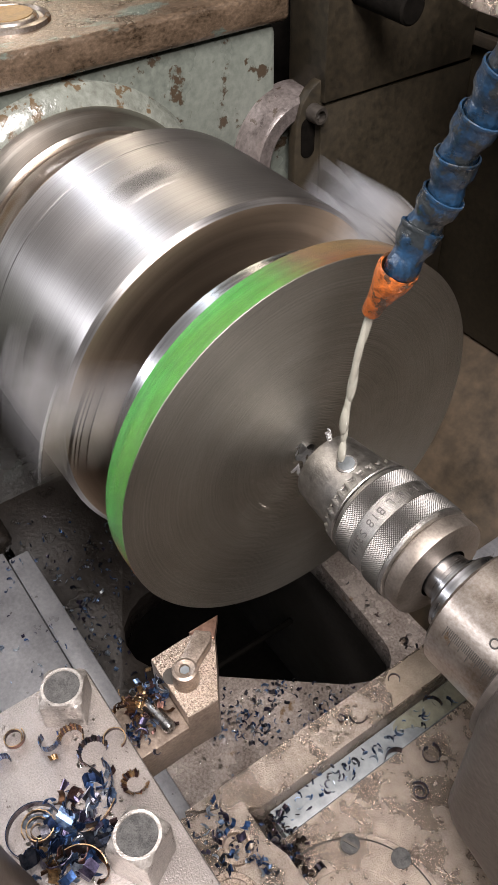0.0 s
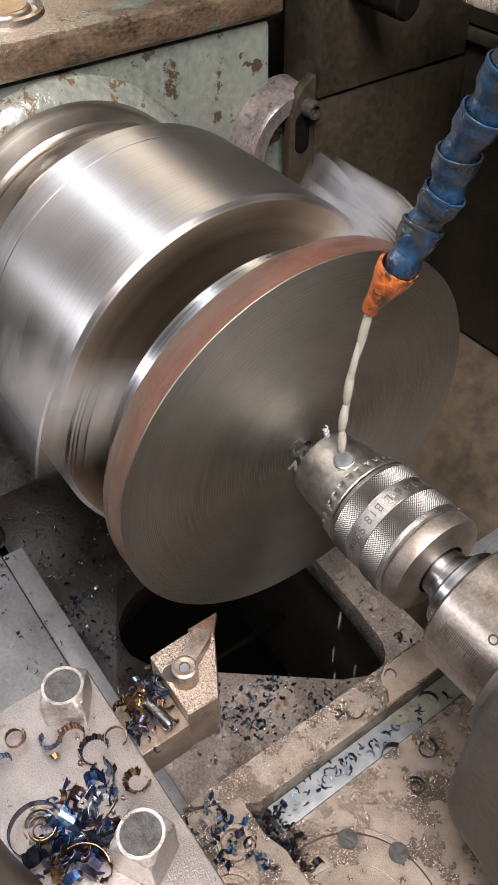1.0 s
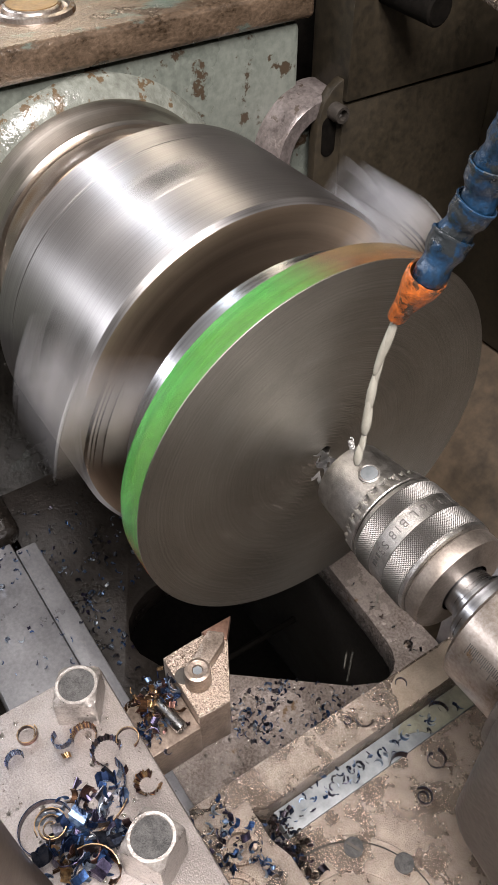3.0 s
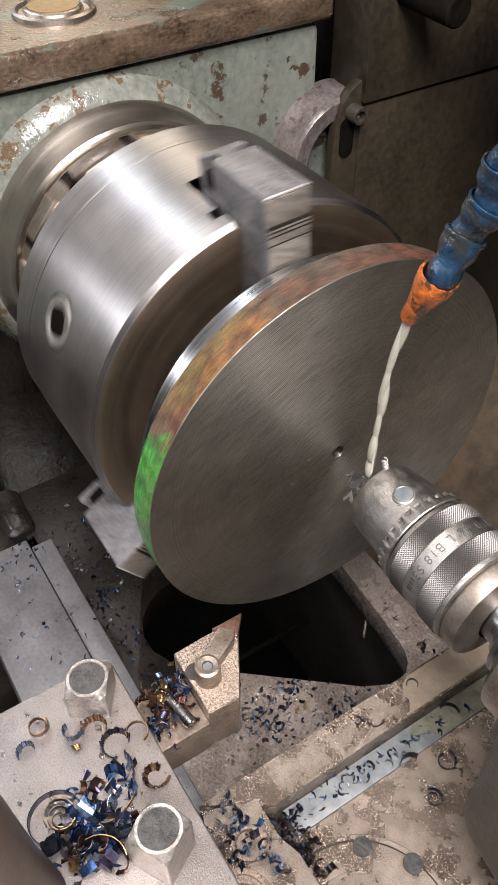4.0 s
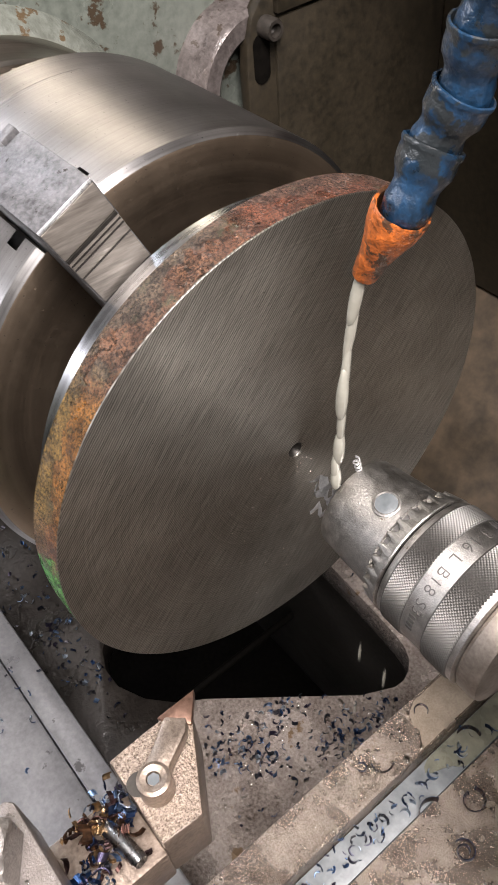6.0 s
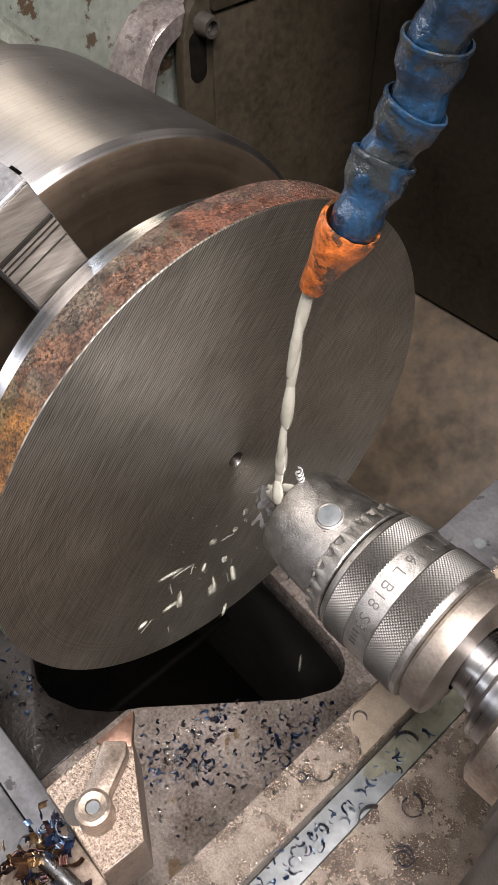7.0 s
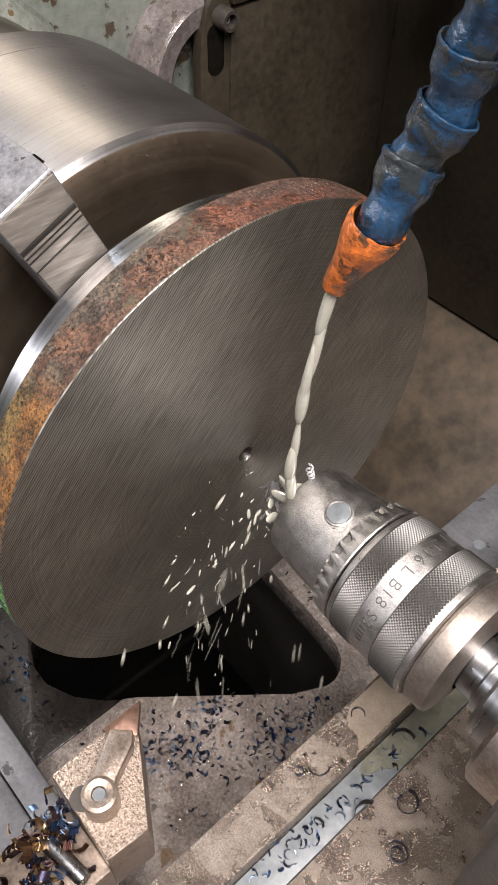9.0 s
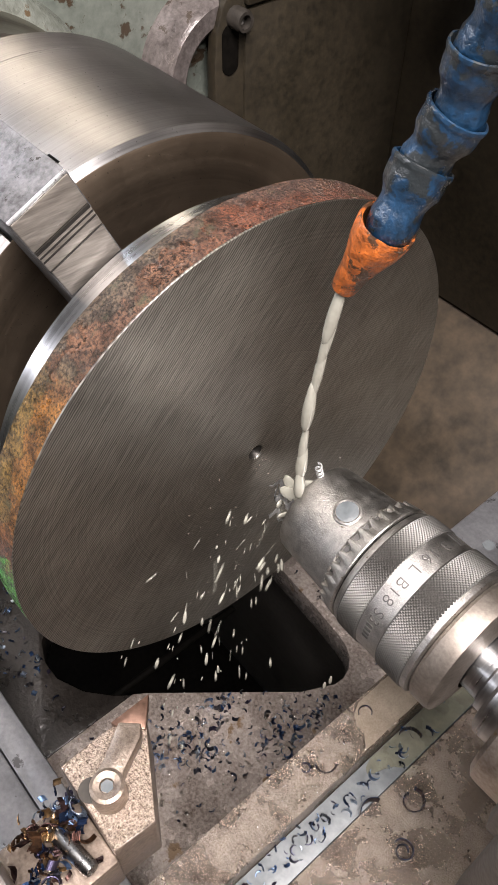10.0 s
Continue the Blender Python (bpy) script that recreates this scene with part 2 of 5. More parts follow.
def swarf(name, tints):
    """Tempered chips: every loose chip its own heat colour, with fine ribs across."""
    m, nt, bsdf = nodes_of(name)
    geo = nt.nodes.new("ShaderNodeNewGeometry")
    cols = ramp(nt, geo.outputs["Random Per Island"], [(k / len(tints), c) for k, c in enumerate(tints)])
    cols.color_ramp.interpolation = "CONSTANT"
    co = coords(nt)
    shade = noise_tex(nt, co, 320, 3)
    fade = ramp(nt, shade.outputs["Fac"], [(0.36, (0.35, 0.33, 0.36)), (0.52, (1, 1, 1)), (0.68, (1.7, 1.5, 1.3))])
    mul = nt.nodes.new("ShaderNodeMixRGB")
    mul.blend_type = "MULTIPLY"
    mul.inputs[0].default_value = 1.0
    nt.links.new(cols.outputs[0], mul.inputs[1])
    nt.links.new(fade.outputs[0], mul.inputs[2])
    nt.links.new(mul.outputs[0], bsdf.inputs["Base Color"])
    bsdf.inputs["Metallic"].default_value = 0.9
    bsdf.inputs["Roughness"].default_value = 0.36
    bump_in(nt, bsdf, noise_tex(nt, co, 1500, 2).outputs["Fac"], 0.3, 0.0004)
    return m


M = {
    "chuck": turned("turned_chuck_steel", (0.29, 0.28, 0.275), (0.45, 0.435, 0.43), (0.36, 0.46), 0.65, marks=True),
    "chuck_face": turned("oily_chuck_face", (0.24, 0.185, 0.135), (0.35, 0.275, 0.205), (0.40, 0.50), 0.1, lines=120, marks=True),
    "disc_face": turned("sawn_disc_face", (0.22, 0.21, 0.188), (0.35, 0.334, 0.30), (0.40, 0.54), 0.45, lay=True),
    "bright": turned("bright_turned_steel", (0.22, 0.22, 0.228), (0.44, 0.44, 0.448), (0.22, 0.34), 0.4, lines=300),
    "rim": rim_paint("rim_rust_and_paint"),
    "jaw": surface("ground_jaw_steel", (0.095, 0.093, 0.096), (0.26, 0.256, 0.264), 0.6, (0.34, 0.52), 500, 110, 0.9, 0.0009, spots=(0.045, 0.04, 0.037), spot_scale=240, spot_at=0.64, edge=0.14),
    "jaw_cut": surface("machined_jaw_step", (0.19, 0.17, 0.15), (0.42, 0.382, 0.34), 0.75, (0.48, 0.62), 700, 240, 0.6, 0.0006, (1, 0.10, 1)),
    # Near black; also stands for shade in jaw slots, cut-outs and small holes.
    "dark": surface("near_black_steel", (0.022, 0.019, 0.016), (0.065, 0.056, 0.048), 0.4, (0.35, 0.6), 200, 20),
    "steel": surface("worn_steel", (0.26, 0.245, 0.23), (0.50, 0.475, 0.45), 0.9, (0.34, 0.5), 900, 60, 0.6, 0.0008),
    "post": surface("tool_post_steel", (0.19, 0.168, 0.158), (0.37, 0.333, 0.318), 0.65, (0.32, 0.50), 1400, 40, 0.55, 0.0009, spots=(0.11, 0.09, 0.078), spot_scale=330, spot_at=0.655, coat=0.35, edge=0.14),
    "way": surface("bed_way_steel", (0.24, 0.24, 0.255), (0.37, 0.37, 0.385), 0.7, (0.26, 0.5), 300, 34, 0.3, 0.0006, spots=(0.13, 0.125, 0.13), spot_scale=70, spot_at=0.63, coat=0.2),
    "cast": surface("rusty_cast_slide", (0.16, 0.118, 0.086), (0.58, 0.49, 0.42), 0.85, (0.18, 0.38), 1300, 48, 1.0, 0.0030, spots=(0.26, 0.18, 0.115), spot_scale=30, spot_at=0.66, coat=0.9, edge=0.13),
    "holder": surface("pitted_tool_holder", (0.13, 0.095, 0.073), (0.54, 0.435, 0.355), 0.9, (0.26, 0.42), 1500, 800, 1.0, 0.0013, coat=0.4, edge=0.11),
    "deck": surface("oily_bed_web", (0.135, 0.102, 0.084), (0.54, 0.47, 0.425), 0.4, (0.16, 0.36), 420, 24, 0.7, 0.0010, spots=(0.22, 0.145, 0.085), spot_scale=26, spot_at=0.60, coat=1.0, edge=0.14),
    # Web colour darkened for the chuck's shade; the lug behind the way shares it.
    "oily_shade": surface("oily_web_in_shade", (0.008, 0.0066, 0.0055), (0.030, 0.025, 0.0215), 0.2, (0.2, 0.45), 260, 24, 0.8, 0.0014, coat=0.5),
    # Dim grey-brown: weak light inside the opening is put into the colour.
    "dim_wall": surface("dim_opening_wall", (0.018, 0.016, 0.014), (0.05, 0.045, 0.040), 0.2, (0.4, 0.6), 260, 24, 0.4, 0.001),
    "stamp": surface("stamped_recess", (0.085, 0.08, 0.075), (0.17, 0.162, 0.155), 0.8, (0.4, 0.6)),
    "soot": surface("dark_guard_paint", (0.012, 0.009, 0.006), (0.040, 0.029, 0.018), 0.0, (0.5, 0.75), 120, 9, 0.3, 0.001),
    # Near black without gloss: stands for shade in openings, notches and recesses.
    "black": surface("shade_black", (0.002, 0.0018, 0.0015), (0.007, 0.006, 0.005), 0.0, (0.6, 0.8), 160, 14, 0.4, 0.001, gloss=0.04),
    "guard": surface("oily_brown_guard_paint", (0.008, 0.0066, 0.0042), (0.035, 0.027, 0.0165), 0.0, (0.36, 0.56), 160, 6, 0.3, 0.001),
    "wing": surface("rusty_brown_wing", (0.075, 0.052, 0.036), (0.26, 0.20, 0.155), 0.4, (0.28, 0.5), 420, 40, 0.8, 0.0014, coat=0.3),
    "bolt": surface("bright_worn_bolt", (0.22, 0.20, 0.185), (0.50, 0.465, 0.435), 0.7, (0.26, 0.42), 900, 200, 0.7, 0.0007),
    "bolt_top": surface("grainy_bolt_top", (0.02, 0.02, 0.02), (0.075, 0.073, 0.071), 0.0, (0.55, 0.7), 1500, 300, 1.0, 0.0010, gloss=0.2),
    "wet": surface("wet_film", (0.34, 0.28, 0.235), (0.50, 0.43, 0.38), 0.3, (0.04, 0.1), 60, 30, 0.05, 0.0002, coat=1.0),
    # Near black: shade inside grooves, gaps and the centre hole is in the colour.
    "bore": surface("dark_recess_steel", (0.02, 0.018, 0.016), (0.05, 0.045, 0.04), 0.6, (0.3, 0.5), 300, 60),
    "oily_paint": surface("oil_stained_green_paint", (0.10, 0.105, 0.088), (0.20, 0.213, 0.188), 0.0, (0.12, 0.32), 160, 30, 0.9, 0.0022, spots=(0.095, 0.066, 0.038), spot_scale=64, spot_at=0.56, coat=0.6),
    # Grime with paint flecks, darkened for the shadow under the spindle.
    "shaded_grime": surface("shaded_lower_casting", (0.004, 0.0034, 0.0027), (0.021, 0.019, 0.0155), 0.0, (0.2, 0.45), 160, 16, 0.8, 0.002, spots=(0.035, 0.040, 0.036), spot_scale=26, spot_at=0.66, coat=0.5),
    "holder_side": surface("brown_tool_flank", (0.10, 0.075, 0.058), (0.26, 0.205, 0.165), 0.6, (0.3, 0.46), 700, 60, 0.5, 0.0006, coat=0.3),
    "film": surface("thin_coolant_film", (0.25, 0.195, 0.145), (0.50, 0.42, 0.335), 0.3, (0.06, 0.18), 1200, 60, 0.25, 0.0008, coat=1.0, edge=0.2),
    "cap": surface("golden_rust_cap", (0.14, 0.085, 0.035), (0.34, 0.22, 0.10), 0.4, (0.3, 0.45), 300, 90, 0.5, 0.0008),
    "clamp": surface("worn_tool_clamp", (0.20, 0.155, 0.125), (0.42, 0.345, 0.285), 0.85, (0.28, 0.44), 900, 200, 0.6, 0.0006, coat=0.3),
    "tray": surface("muddy_chip_tray", (0.016, 0.012, 0.007), (0.085, 0.060, 0.037), 0.0, (0.35, 0.6), 60, 7, 0.4, 0.002),
    "paint": surface("chipped_green_paint", (0.078, 0.088, 0.076), (0.158, 0.172, 0.150), 0.0, (0.16, 0.36), 160, 9, 0.5, 0.0010, spots=(0.05, 0.036, 0.024), spot_scale=46, spot_at=0.585, coat=0.2),
    "cover": surface("rust_worn_cover", (0.030, 0.020, 0.012), (0.165, 0.115, 0.078), 0.3, (0.22, 0.42), 420, 40, 0.9, 0.0016, (1, 0.6, 1), spots=(0.095, 0.115, 0.097), spot_scale=22, spot_at=0.59, coat=0.4),
    "boss": surface("bare_cast_boss", (0.055, 0.045, 0.042), (0.19, 0.165, 0.158), 0.3, (0.24, 0.46), 300, 45, 0.8, 0.0012, spots=(0.06, 0.045, 0.035), spot_scale=90, spot_at=0.60, coat=0.3, edge=0.16),
    "tail": surface("grey_tailstock_paint", (0.042, 0.035, 0.030), (0.095, 0.082, 0.072), 0.1, (0.35, 0.5), 400, 16, 0.6, 0.001),
    "quill": surface("stained_quill_steel", (0.25, 0.20, 0.16), (0.50, 0.445, 0.40), 0.95, (0.26, 0.42), 600, 40, 0.35, 0.0005, spots=(0.27, 0.165, 0.085), spot_scale=42, spot_at=0.60, coat=0.2),
    "chuck_rear": surface("brown_stained_steel", (0.21, 0.18, 0.155), (0.34, 0.30, 0.265), 1.0, (0.46, 0.56), 700, 60, 0.3, 0.0004),
    "drill_chuck": surface("drill_chuck_steel", (0.32, 0.306, 0.288), (0.58, 0.56, 0.535), 1.0, (0.28, 0.42), 1700, 200, 0.9, 0.0006, spots=(0.16, 0.125, 0.09), spot_scale=420, spot_at=0.66, edge=0.13),
    "chip_bright": surface("bright_swarf", (0.55, 0.55, 0.56), (0.85, 0.85, 0.86), 0.75, (0.25, 0.4), 900, 200, 0.5, 0.0005),
    "chip_blue": swarf("blue_tempered_swarf", [(0.016, 0.03, 0.075), (0.04, 0.09, 0.22), (0.12, 0.19, 0.32), (0.05, 0.045, 0.08), (0.03, 0.035, 0.05), (0.30, 0.36, 0.44), (0.10, 0.10, 0.12)]),
    "chip_brown": swarf("straw_tempered_swarf", [(0.09, 0.05, 0.03), (0.22, 0.14, 0.07), (0.05, 0.03, 0.03), (0.27, 0.19, 0.11), (0.13, 0.07, 0.06), (0.06, 0.06, 0.08)]),
    "chip_purple": swarf("purple_tempered_swarf", [(0.020, 0.018, 0.024), (0.06, 0.045, 0.06), (0.02, 0.03, 0.06), (0.10, 0.075, 0.07), (0.03, 0.024, 0.022)]),
    "hose": surface("grimy_blue_plastic", (0.004, 0.008, 0.013), (0.007, 0.034, 0.080), 0.0, (0.22, 0.45), 420, 80, 0.8, 0.0012, spots=(0.013, 0.016, 0.018), spot_scale=85, spot_at=0.53, coat=0.35),
    "nozzle": surface("grimy_orange_plastic", (0.13, 0.038, 0.012), (0.60, 0.15, 0.025), 0.0, (0.25, 0.5), 320, 130, 0.9, 0.002, spots=(0.06, 0.028, 0.014), spot_scale=120, spot_at=0.53, coat=0.3),
    "milk": surface("milky_coolant", (0.30, 0.29, 0.245), (0.41, 0.40, 0.345), 0.0, (0.08, 0.14), 90, 40, 0.05, 0.0003, coat=0.5),
    "pool": surface("thin_milky_pool", (0.070, 0.079, 0.085), (0.18, 0.193, 0.20), 0.0, (0.28, 0.42), 120, 50, 0.5, 0.0018, coat=0.0, gloss=0.25, edge=0.18),
    "swirl": surface("oily_yellow_swirl", (0.085, 0.088, 0.070), (0.22, 0.215, 0.165), 0.0, (0.20, 0.34), 120, 45, 0.4, 0.0014, coat=0.1, gloss=0.3, edge=0.16),
    "ink": surface("engraved_black", (0.02, 0.019, 0.018), (0.06, 0.057, 0.054), 0.2, (0.4, 0.6)),
    "knurl": surface("knurled_steel", (0.12, 0.115, 0.109), (0.22, 0.212, 0.203), 1.0, (0.42, 0.50), 900, 40, 0.15, 0.0002, edge=0.3),
    "copper": surface("coated_carbide", (0.12, 0.07, 0.05), (0.26, 0.155, 0.115), 0.8, (0.25, 0.4)),
    "wall": surface("workshop_plaster", (0.58, 0.57, 0.54), (0.70, 0.69, 0.66), 0.0, (0.7, 0.9), 40, 2),
    "floor": surface("oily_concrete", (0.10, 0.095, 0.09), (0.20, 0.19, 0.18), 0.0, (0.5, 0.8), 30, 2),
    "fixture": surface("white_lamp_housing", (0.6, 0.6, 0.6), (0.75, 0.75, 0.75), 0.0, (0.4, 0.5)),
    "knob": surface("worn_brown_handle", (0.045, 0.032, 0.022), (0.085, 0.06, 0.045), 0.2, (0.35, 0.5)),
}



def clear_fluid(name):
    m, nt, bsdf = nodes_of(name)
    bsdf.inputs["Base Color"].default_value = (0.97, 0.97, 0.95, 1)
    bsdf.inputs["Transmission Weight"].default_value = 1.0
    bsdf.inputs["IOR"].default_value = 1.33
    bsdf.inputs["Roughness"].default_value = 0.02
    return m


M["water"] = clear_fluid("clear_fluid")
M["collar"] = turned("stained_spindle_collar", (0.40, 0.365, 0.325), (0.58, 0.54, 0.49), (0.26, 0.36), 0.5)


# ---- building helpers ----
def mesh_of(name, bm, material, smooth=True):
    me = bpy.data.meshes.new(name)
    bmesh.ops.recalc_face_normals(bm, faces=bm.faces)
    bm.to_mesh(me)
    bm.free()
    me.materials.append(M[material])
    if smooth:
        me.shade_smooth()
        me.set_sharp_from_angle(angle=radians(32))
    return me


def part(name, bm, material, parent=None, label="", smooth=True):
    ob = new(name, mesh_of(name, bm, material, smooth))
    ob.parent = parent
    return tagged(ob, label) if label else ob


def empty(name, label, category, at=(0, 0, 0), **more):
    ob = new(name)
    ob.location = at
    ob.empty_display_size = 0.01
    return tagged(ob, label, category, **more)


def box(lo, hi, bevel=0.001, bm=None, segments=2):
    own = bmesh.new()
    c = [(a + b) / 2 for a, b in zip(lo, hi)]
    s = [b - a for a, b in zip(lo, hi)]
    bmesh.ops.create_cube(own, size=1, matrix=Matrix.Translation(c) @ Matrix.Diagonal((*s, 1)))
    if bevel:
        bmesh.ops.bevel(own, geom=own.edges[:], offset=bevel, segments=segments, profile=0.5, affect="EDGES")
    return join(bm, own)


def join(bm, own):
    if bm is None:
        return own
    me = bpy.data.meshes.new("t")
    own.to_mesh(me)
    own.free()
    bm.from_mesh(me)
    bpy.data.meshes.remove(me)
    return bm


def prism(points, z0, z1, bevel=0.001, m=None, segments=2, bm=None):
    """A flat outline (x, y) raised from z0 to z1."""
    own = bmesh.new()
    low = [own.verts.new((x, y, z0)) for x, y in points]
    face = own.faces.new(low)
    res = bmesh.ops.extrude_face_region(own, geom=[face])
    bmesh.ops.translate(own, verts=[v for v in res["geom"] if isinstance(v, bmesh.types.BMVert)], vec=(0, 0, z1 - z0))
    bmesh.ops.recalc_face_normals(own, faces=own.faces)
    if bevel:
        bmesh.ops.bevel(own, geom=own.edges[:], offset=bevel, segments=segments, profile=0.5, affect="EDGES")
    if m is not None:
        own.transform(m)
    return join(bm, own)


def revolve(profile, n=96, keep=None, bm=None, wobble=0.0):
    """(x, r) pairs turned round the x axis; keep(x, degrees) may leave faces out."""
    own = bmesh.new()
    rows = []
    for x, r in profile:
        if r < 1e-6:
            rows.append([own.verts.new((x, 0, 0))] * n)
        else:
            row = []
            for i in range(n):
                a = 2 * math.pi * i / n
                rr = r * (1 + wobble * noise.noise(Vector((x * 90, 3 * math.cos(a), 3 * math.sin(a)))))
                row.append(own.verts.new((x, rr * math.cos(a), rr * math.sin(a))))
            rows.append(row)
    for (x0, _), (x1, _), a, b in zip(profile, profile[1:], rows, rows[1:]):
        for i in range(n):
            j = (i + 1) % n
            if keep and not keep((x0 + x1) / 2, (i + 0.5) * 360 / n):
                continue
            vs = [a[i], a[j], b[j], b[i]]
            vs = [v for k, v in enumerate(vs) if v not in vs[:k]]
            if len(vs) > 2:
                own.faces.new(vs)
    return join(bm, own)


def turned_about(bm, m):
    bm.transform(m)
    return bm


def rod(p, q, r0, r1=None, n=20, bm=None):
    """A round bar between two points."""
    p, q = Vector(p), Vector(q)
    l = (q - p).length
    own = revolve([(0, 0), (0, r0 * 0.85), (min(0.0015, l / 5), r0), (l - min(0.0015, l / 5), r1 or r0), (l, (r1 or r0) * 0.85), (l, 0)], n)
    own.transform(Matrix.Translation(p) @ (q - p).to_track_quat("X", "Z").to_matrix().to_4x4())
    return join(bm, own)


# ---- the room: added out of view, its pale walls and ceiling bounce light ----
def slab(name, lo, hi, material, label, category):
    ob = part(name, box(lo, hi, 0), material, None, label, smooth=False)
    return tagged(ob, category=category, kind="structure")


slab("floor", (-4, -4.2, -1.2), (3, 3, -1.1), "floor", "oil-stained grey concrete workshop floor", "floor")
slab("ceiling", (-4, -4.2, 2.0), (3, 3, 2.1), "wall", "unseen pale plaster workshop ceiling", "ceiling")
slab("wall_west", (-4.1, -4.2, -1.1), (-4, 3, 2.0), "wall", "unseen pale plaster workshop wall", "wall")
slab("wall_east", (3, -4.2, -1.1), (3.1, 3, 2.0), "wall", "unseen pale plaster workshop wall", "wall")
slab("wall_south", (-4, -4.3, -1.1), (3, -4.2, 2.0), "wall", "unseen pale plaster workshop wall", "wall")
slab("wall_north", (-4, 3, -1.1), (3, 3.1, 2.0), "wall", "unseen pale plaster workshop wall", "wall")

# ---- guard and tray behind the bed ----
guard = empty("splash_guard", "dark oily sheet-metal splash guard standing behind the lathe bed", "splash guard", (0, 0.40, -0.22))
part("panel", box((-0.62, 0, 0), (0.9, 0.012, 0.31), 0.001), "guard", guard)
part("panel", box((-0.62, -0.004, 0.312), (0.9, 0.010, 0.75), 0.001), "guard", guard)
part("panel_lip", box((-0.62, -0.010, 0.300), (0.9, -0.001, 0.3095), 0.001), "soot", guard)
part("side_panel", box((-0.31, -0.1835, 0.0), (-0.2635, -0.005, 0.286), 0.001), "guard", guard)
part("side_panel", box((-0.31, -0.1835, 0.2895), (-0.2610, -0.011, 0.62), 0.001), "guard", guard)
tray = empty("chip_tray", "muddy brown chip tray under the lathe bed", "chip tray", (0, 0, -0.22))
part("tray_slope", prism([(0.41, 0.0), (0.41, -0.03), (0.128, -0.303), (0.128, -0.273)], -0.9, 0.9, 0.001, Matrix(((0, 0, 1, 0), (1, 0, 0, 0), (0, 1, 0, 0), (0, 0, 0, 1)))), "tray", tray)
# tray floor near black: the dark under the bed opening is in its colour
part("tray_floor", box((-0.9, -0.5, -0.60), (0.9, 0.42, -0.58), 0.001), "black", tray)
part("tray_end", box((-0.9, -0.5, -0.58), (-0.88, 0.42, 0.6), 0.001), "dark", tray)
# rod colour blackened so that it sinks into the shade of the opening
part("guide_rod", rod((-0.125, -0.055, -0.20), (-0.125, 0.09, -0.20), 0.0035), "black", tray, "cross rod, blackened for the shade of the opening")

# ---- bed ----
bed = empty("lathe_bed", "grey ground lathe bed with oily webs and scattered chips", "lathe bed", (0, 0, -0.30))
part("front_way", box((-0.2, -0.157, -0.1), (0.5, -0.139, 0.1), 0.0015), "way", bed, "inner strip of the front way")
part("front_way", box((-0.21, -0.215, -0.1), (0.5, -0.1575, 0.1), 0.0015), "way", bed)
part("front_wall", box((-0.2, -0.150, -0.28), (0.5, -0.1395, 0.078), 0.001), "deck", bed)
part("end_wall", box((-0.5, -0.30, -0.28), (-0.205, -0.1505, 0.05), 0.004), "dark", bed)
web = [(-0.066, -0.138), (0.35, -0.138), (0.35, 0.134), (-0.5, 0.134), (-0.5, 0.1050), (-0.10, 0.1035), (-0.030, 0.0990), (0.0000, 0.0960), (0.0100, 0.0940), (0.0185, 0.0895), (0.0250, 0.0820), (0.0280, 0.0735), (0.0275, 0.0650), (0.0151, 0.0408), (-0.060, -0.050), (-0.066, -0.059)]
part("web", prism(web, -0.03, 0.0, 0.0006), "deck", bed, "brown oily web with a cast opening")
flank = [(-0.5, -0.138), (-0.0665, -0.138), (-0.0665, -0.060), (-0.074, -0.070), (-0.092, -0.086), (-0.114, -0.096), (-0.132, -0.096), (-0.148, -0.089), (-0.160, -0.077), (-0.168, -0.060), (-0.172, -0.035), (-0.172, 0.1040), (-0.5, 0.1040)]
# shaded copy of the web: the chuck's shade is in this strip's colour
part("web_flank", prism(flank, -0.03, -0.0004, 0.0006), "oily_shade", bed, "oily web strip, darkened for the chuck's shade")
part("cast_lug", turned_about(revolve([(-0.04, 0.013), (0.0, 0.013), (0.005, 0.011), (0.007, 0.006), (0.007, 0)], 40, wobble=0.15), Matrix.Translation((-0.222, -0.158, 0.100))), "oily_shade", bed, "oily rounded casting behind the way")
# wall coloured dark for the shade below the web's edge
part("rear_wall", box((-0.5, 0.107, -0.28), (0.35, 0.119, -0.0305), 0.001), "dim_wall", bed, "inner wall of the opening, its shade in the colour")
part("rear_way", box((0.022, 0.135, -0.02), (0.6, 0.245, 0.10), 0.002), "way", bed, "pale rear way")
# ---- cross slide ----
slide = empty("cross_slide", "rusty pitted cast cross slide wet with coolant and chips", "cross slide", (0, 0, -0.156))
part("ledge", prism([(0.0825, -0.152), (0.1068, -0.113), (0.1068, 0.30), (0.0825, 0.30)], -0.05, 0.0135, 0.0012), "cast", slide, "pitted ledge beside the gutter")
part("slide_plate", box((0.1247, -0.112, -0.06), (0.42, 0.30, 0.0), 0.0015), "cast", slide)
part("gutter_floor", box((0.1069, -0.116, -0.05), (0.1246, 0.30, -0.012), 0.0005), "dark", slide)
part("end_block", prism([(0.086, -0.155), (0.0995, -0.121), (0.124, -0.1215), (0.137, -0.117), (0.30, -0.117), (0.30, -0.24), (0.086, -0.24)], -0.06, 0.017, 0.0015), "cast", slide, "pitted end block with sunk screws")
screw = part("socket_screw", turned_about(revolve([(0, 0), (0, 0.0050), (0.001, 0.0056), (0.001, 0.0070), (0.0045, 0.0078), (0.0045, 0.0095), (0, 0.0102), (-0.01, 0.0102)], 36), Matrix.Translation((0.118, -0.139, 0.0152)) @ pose(0, 0, 0, 0, -90, 0)), "holder", slide)
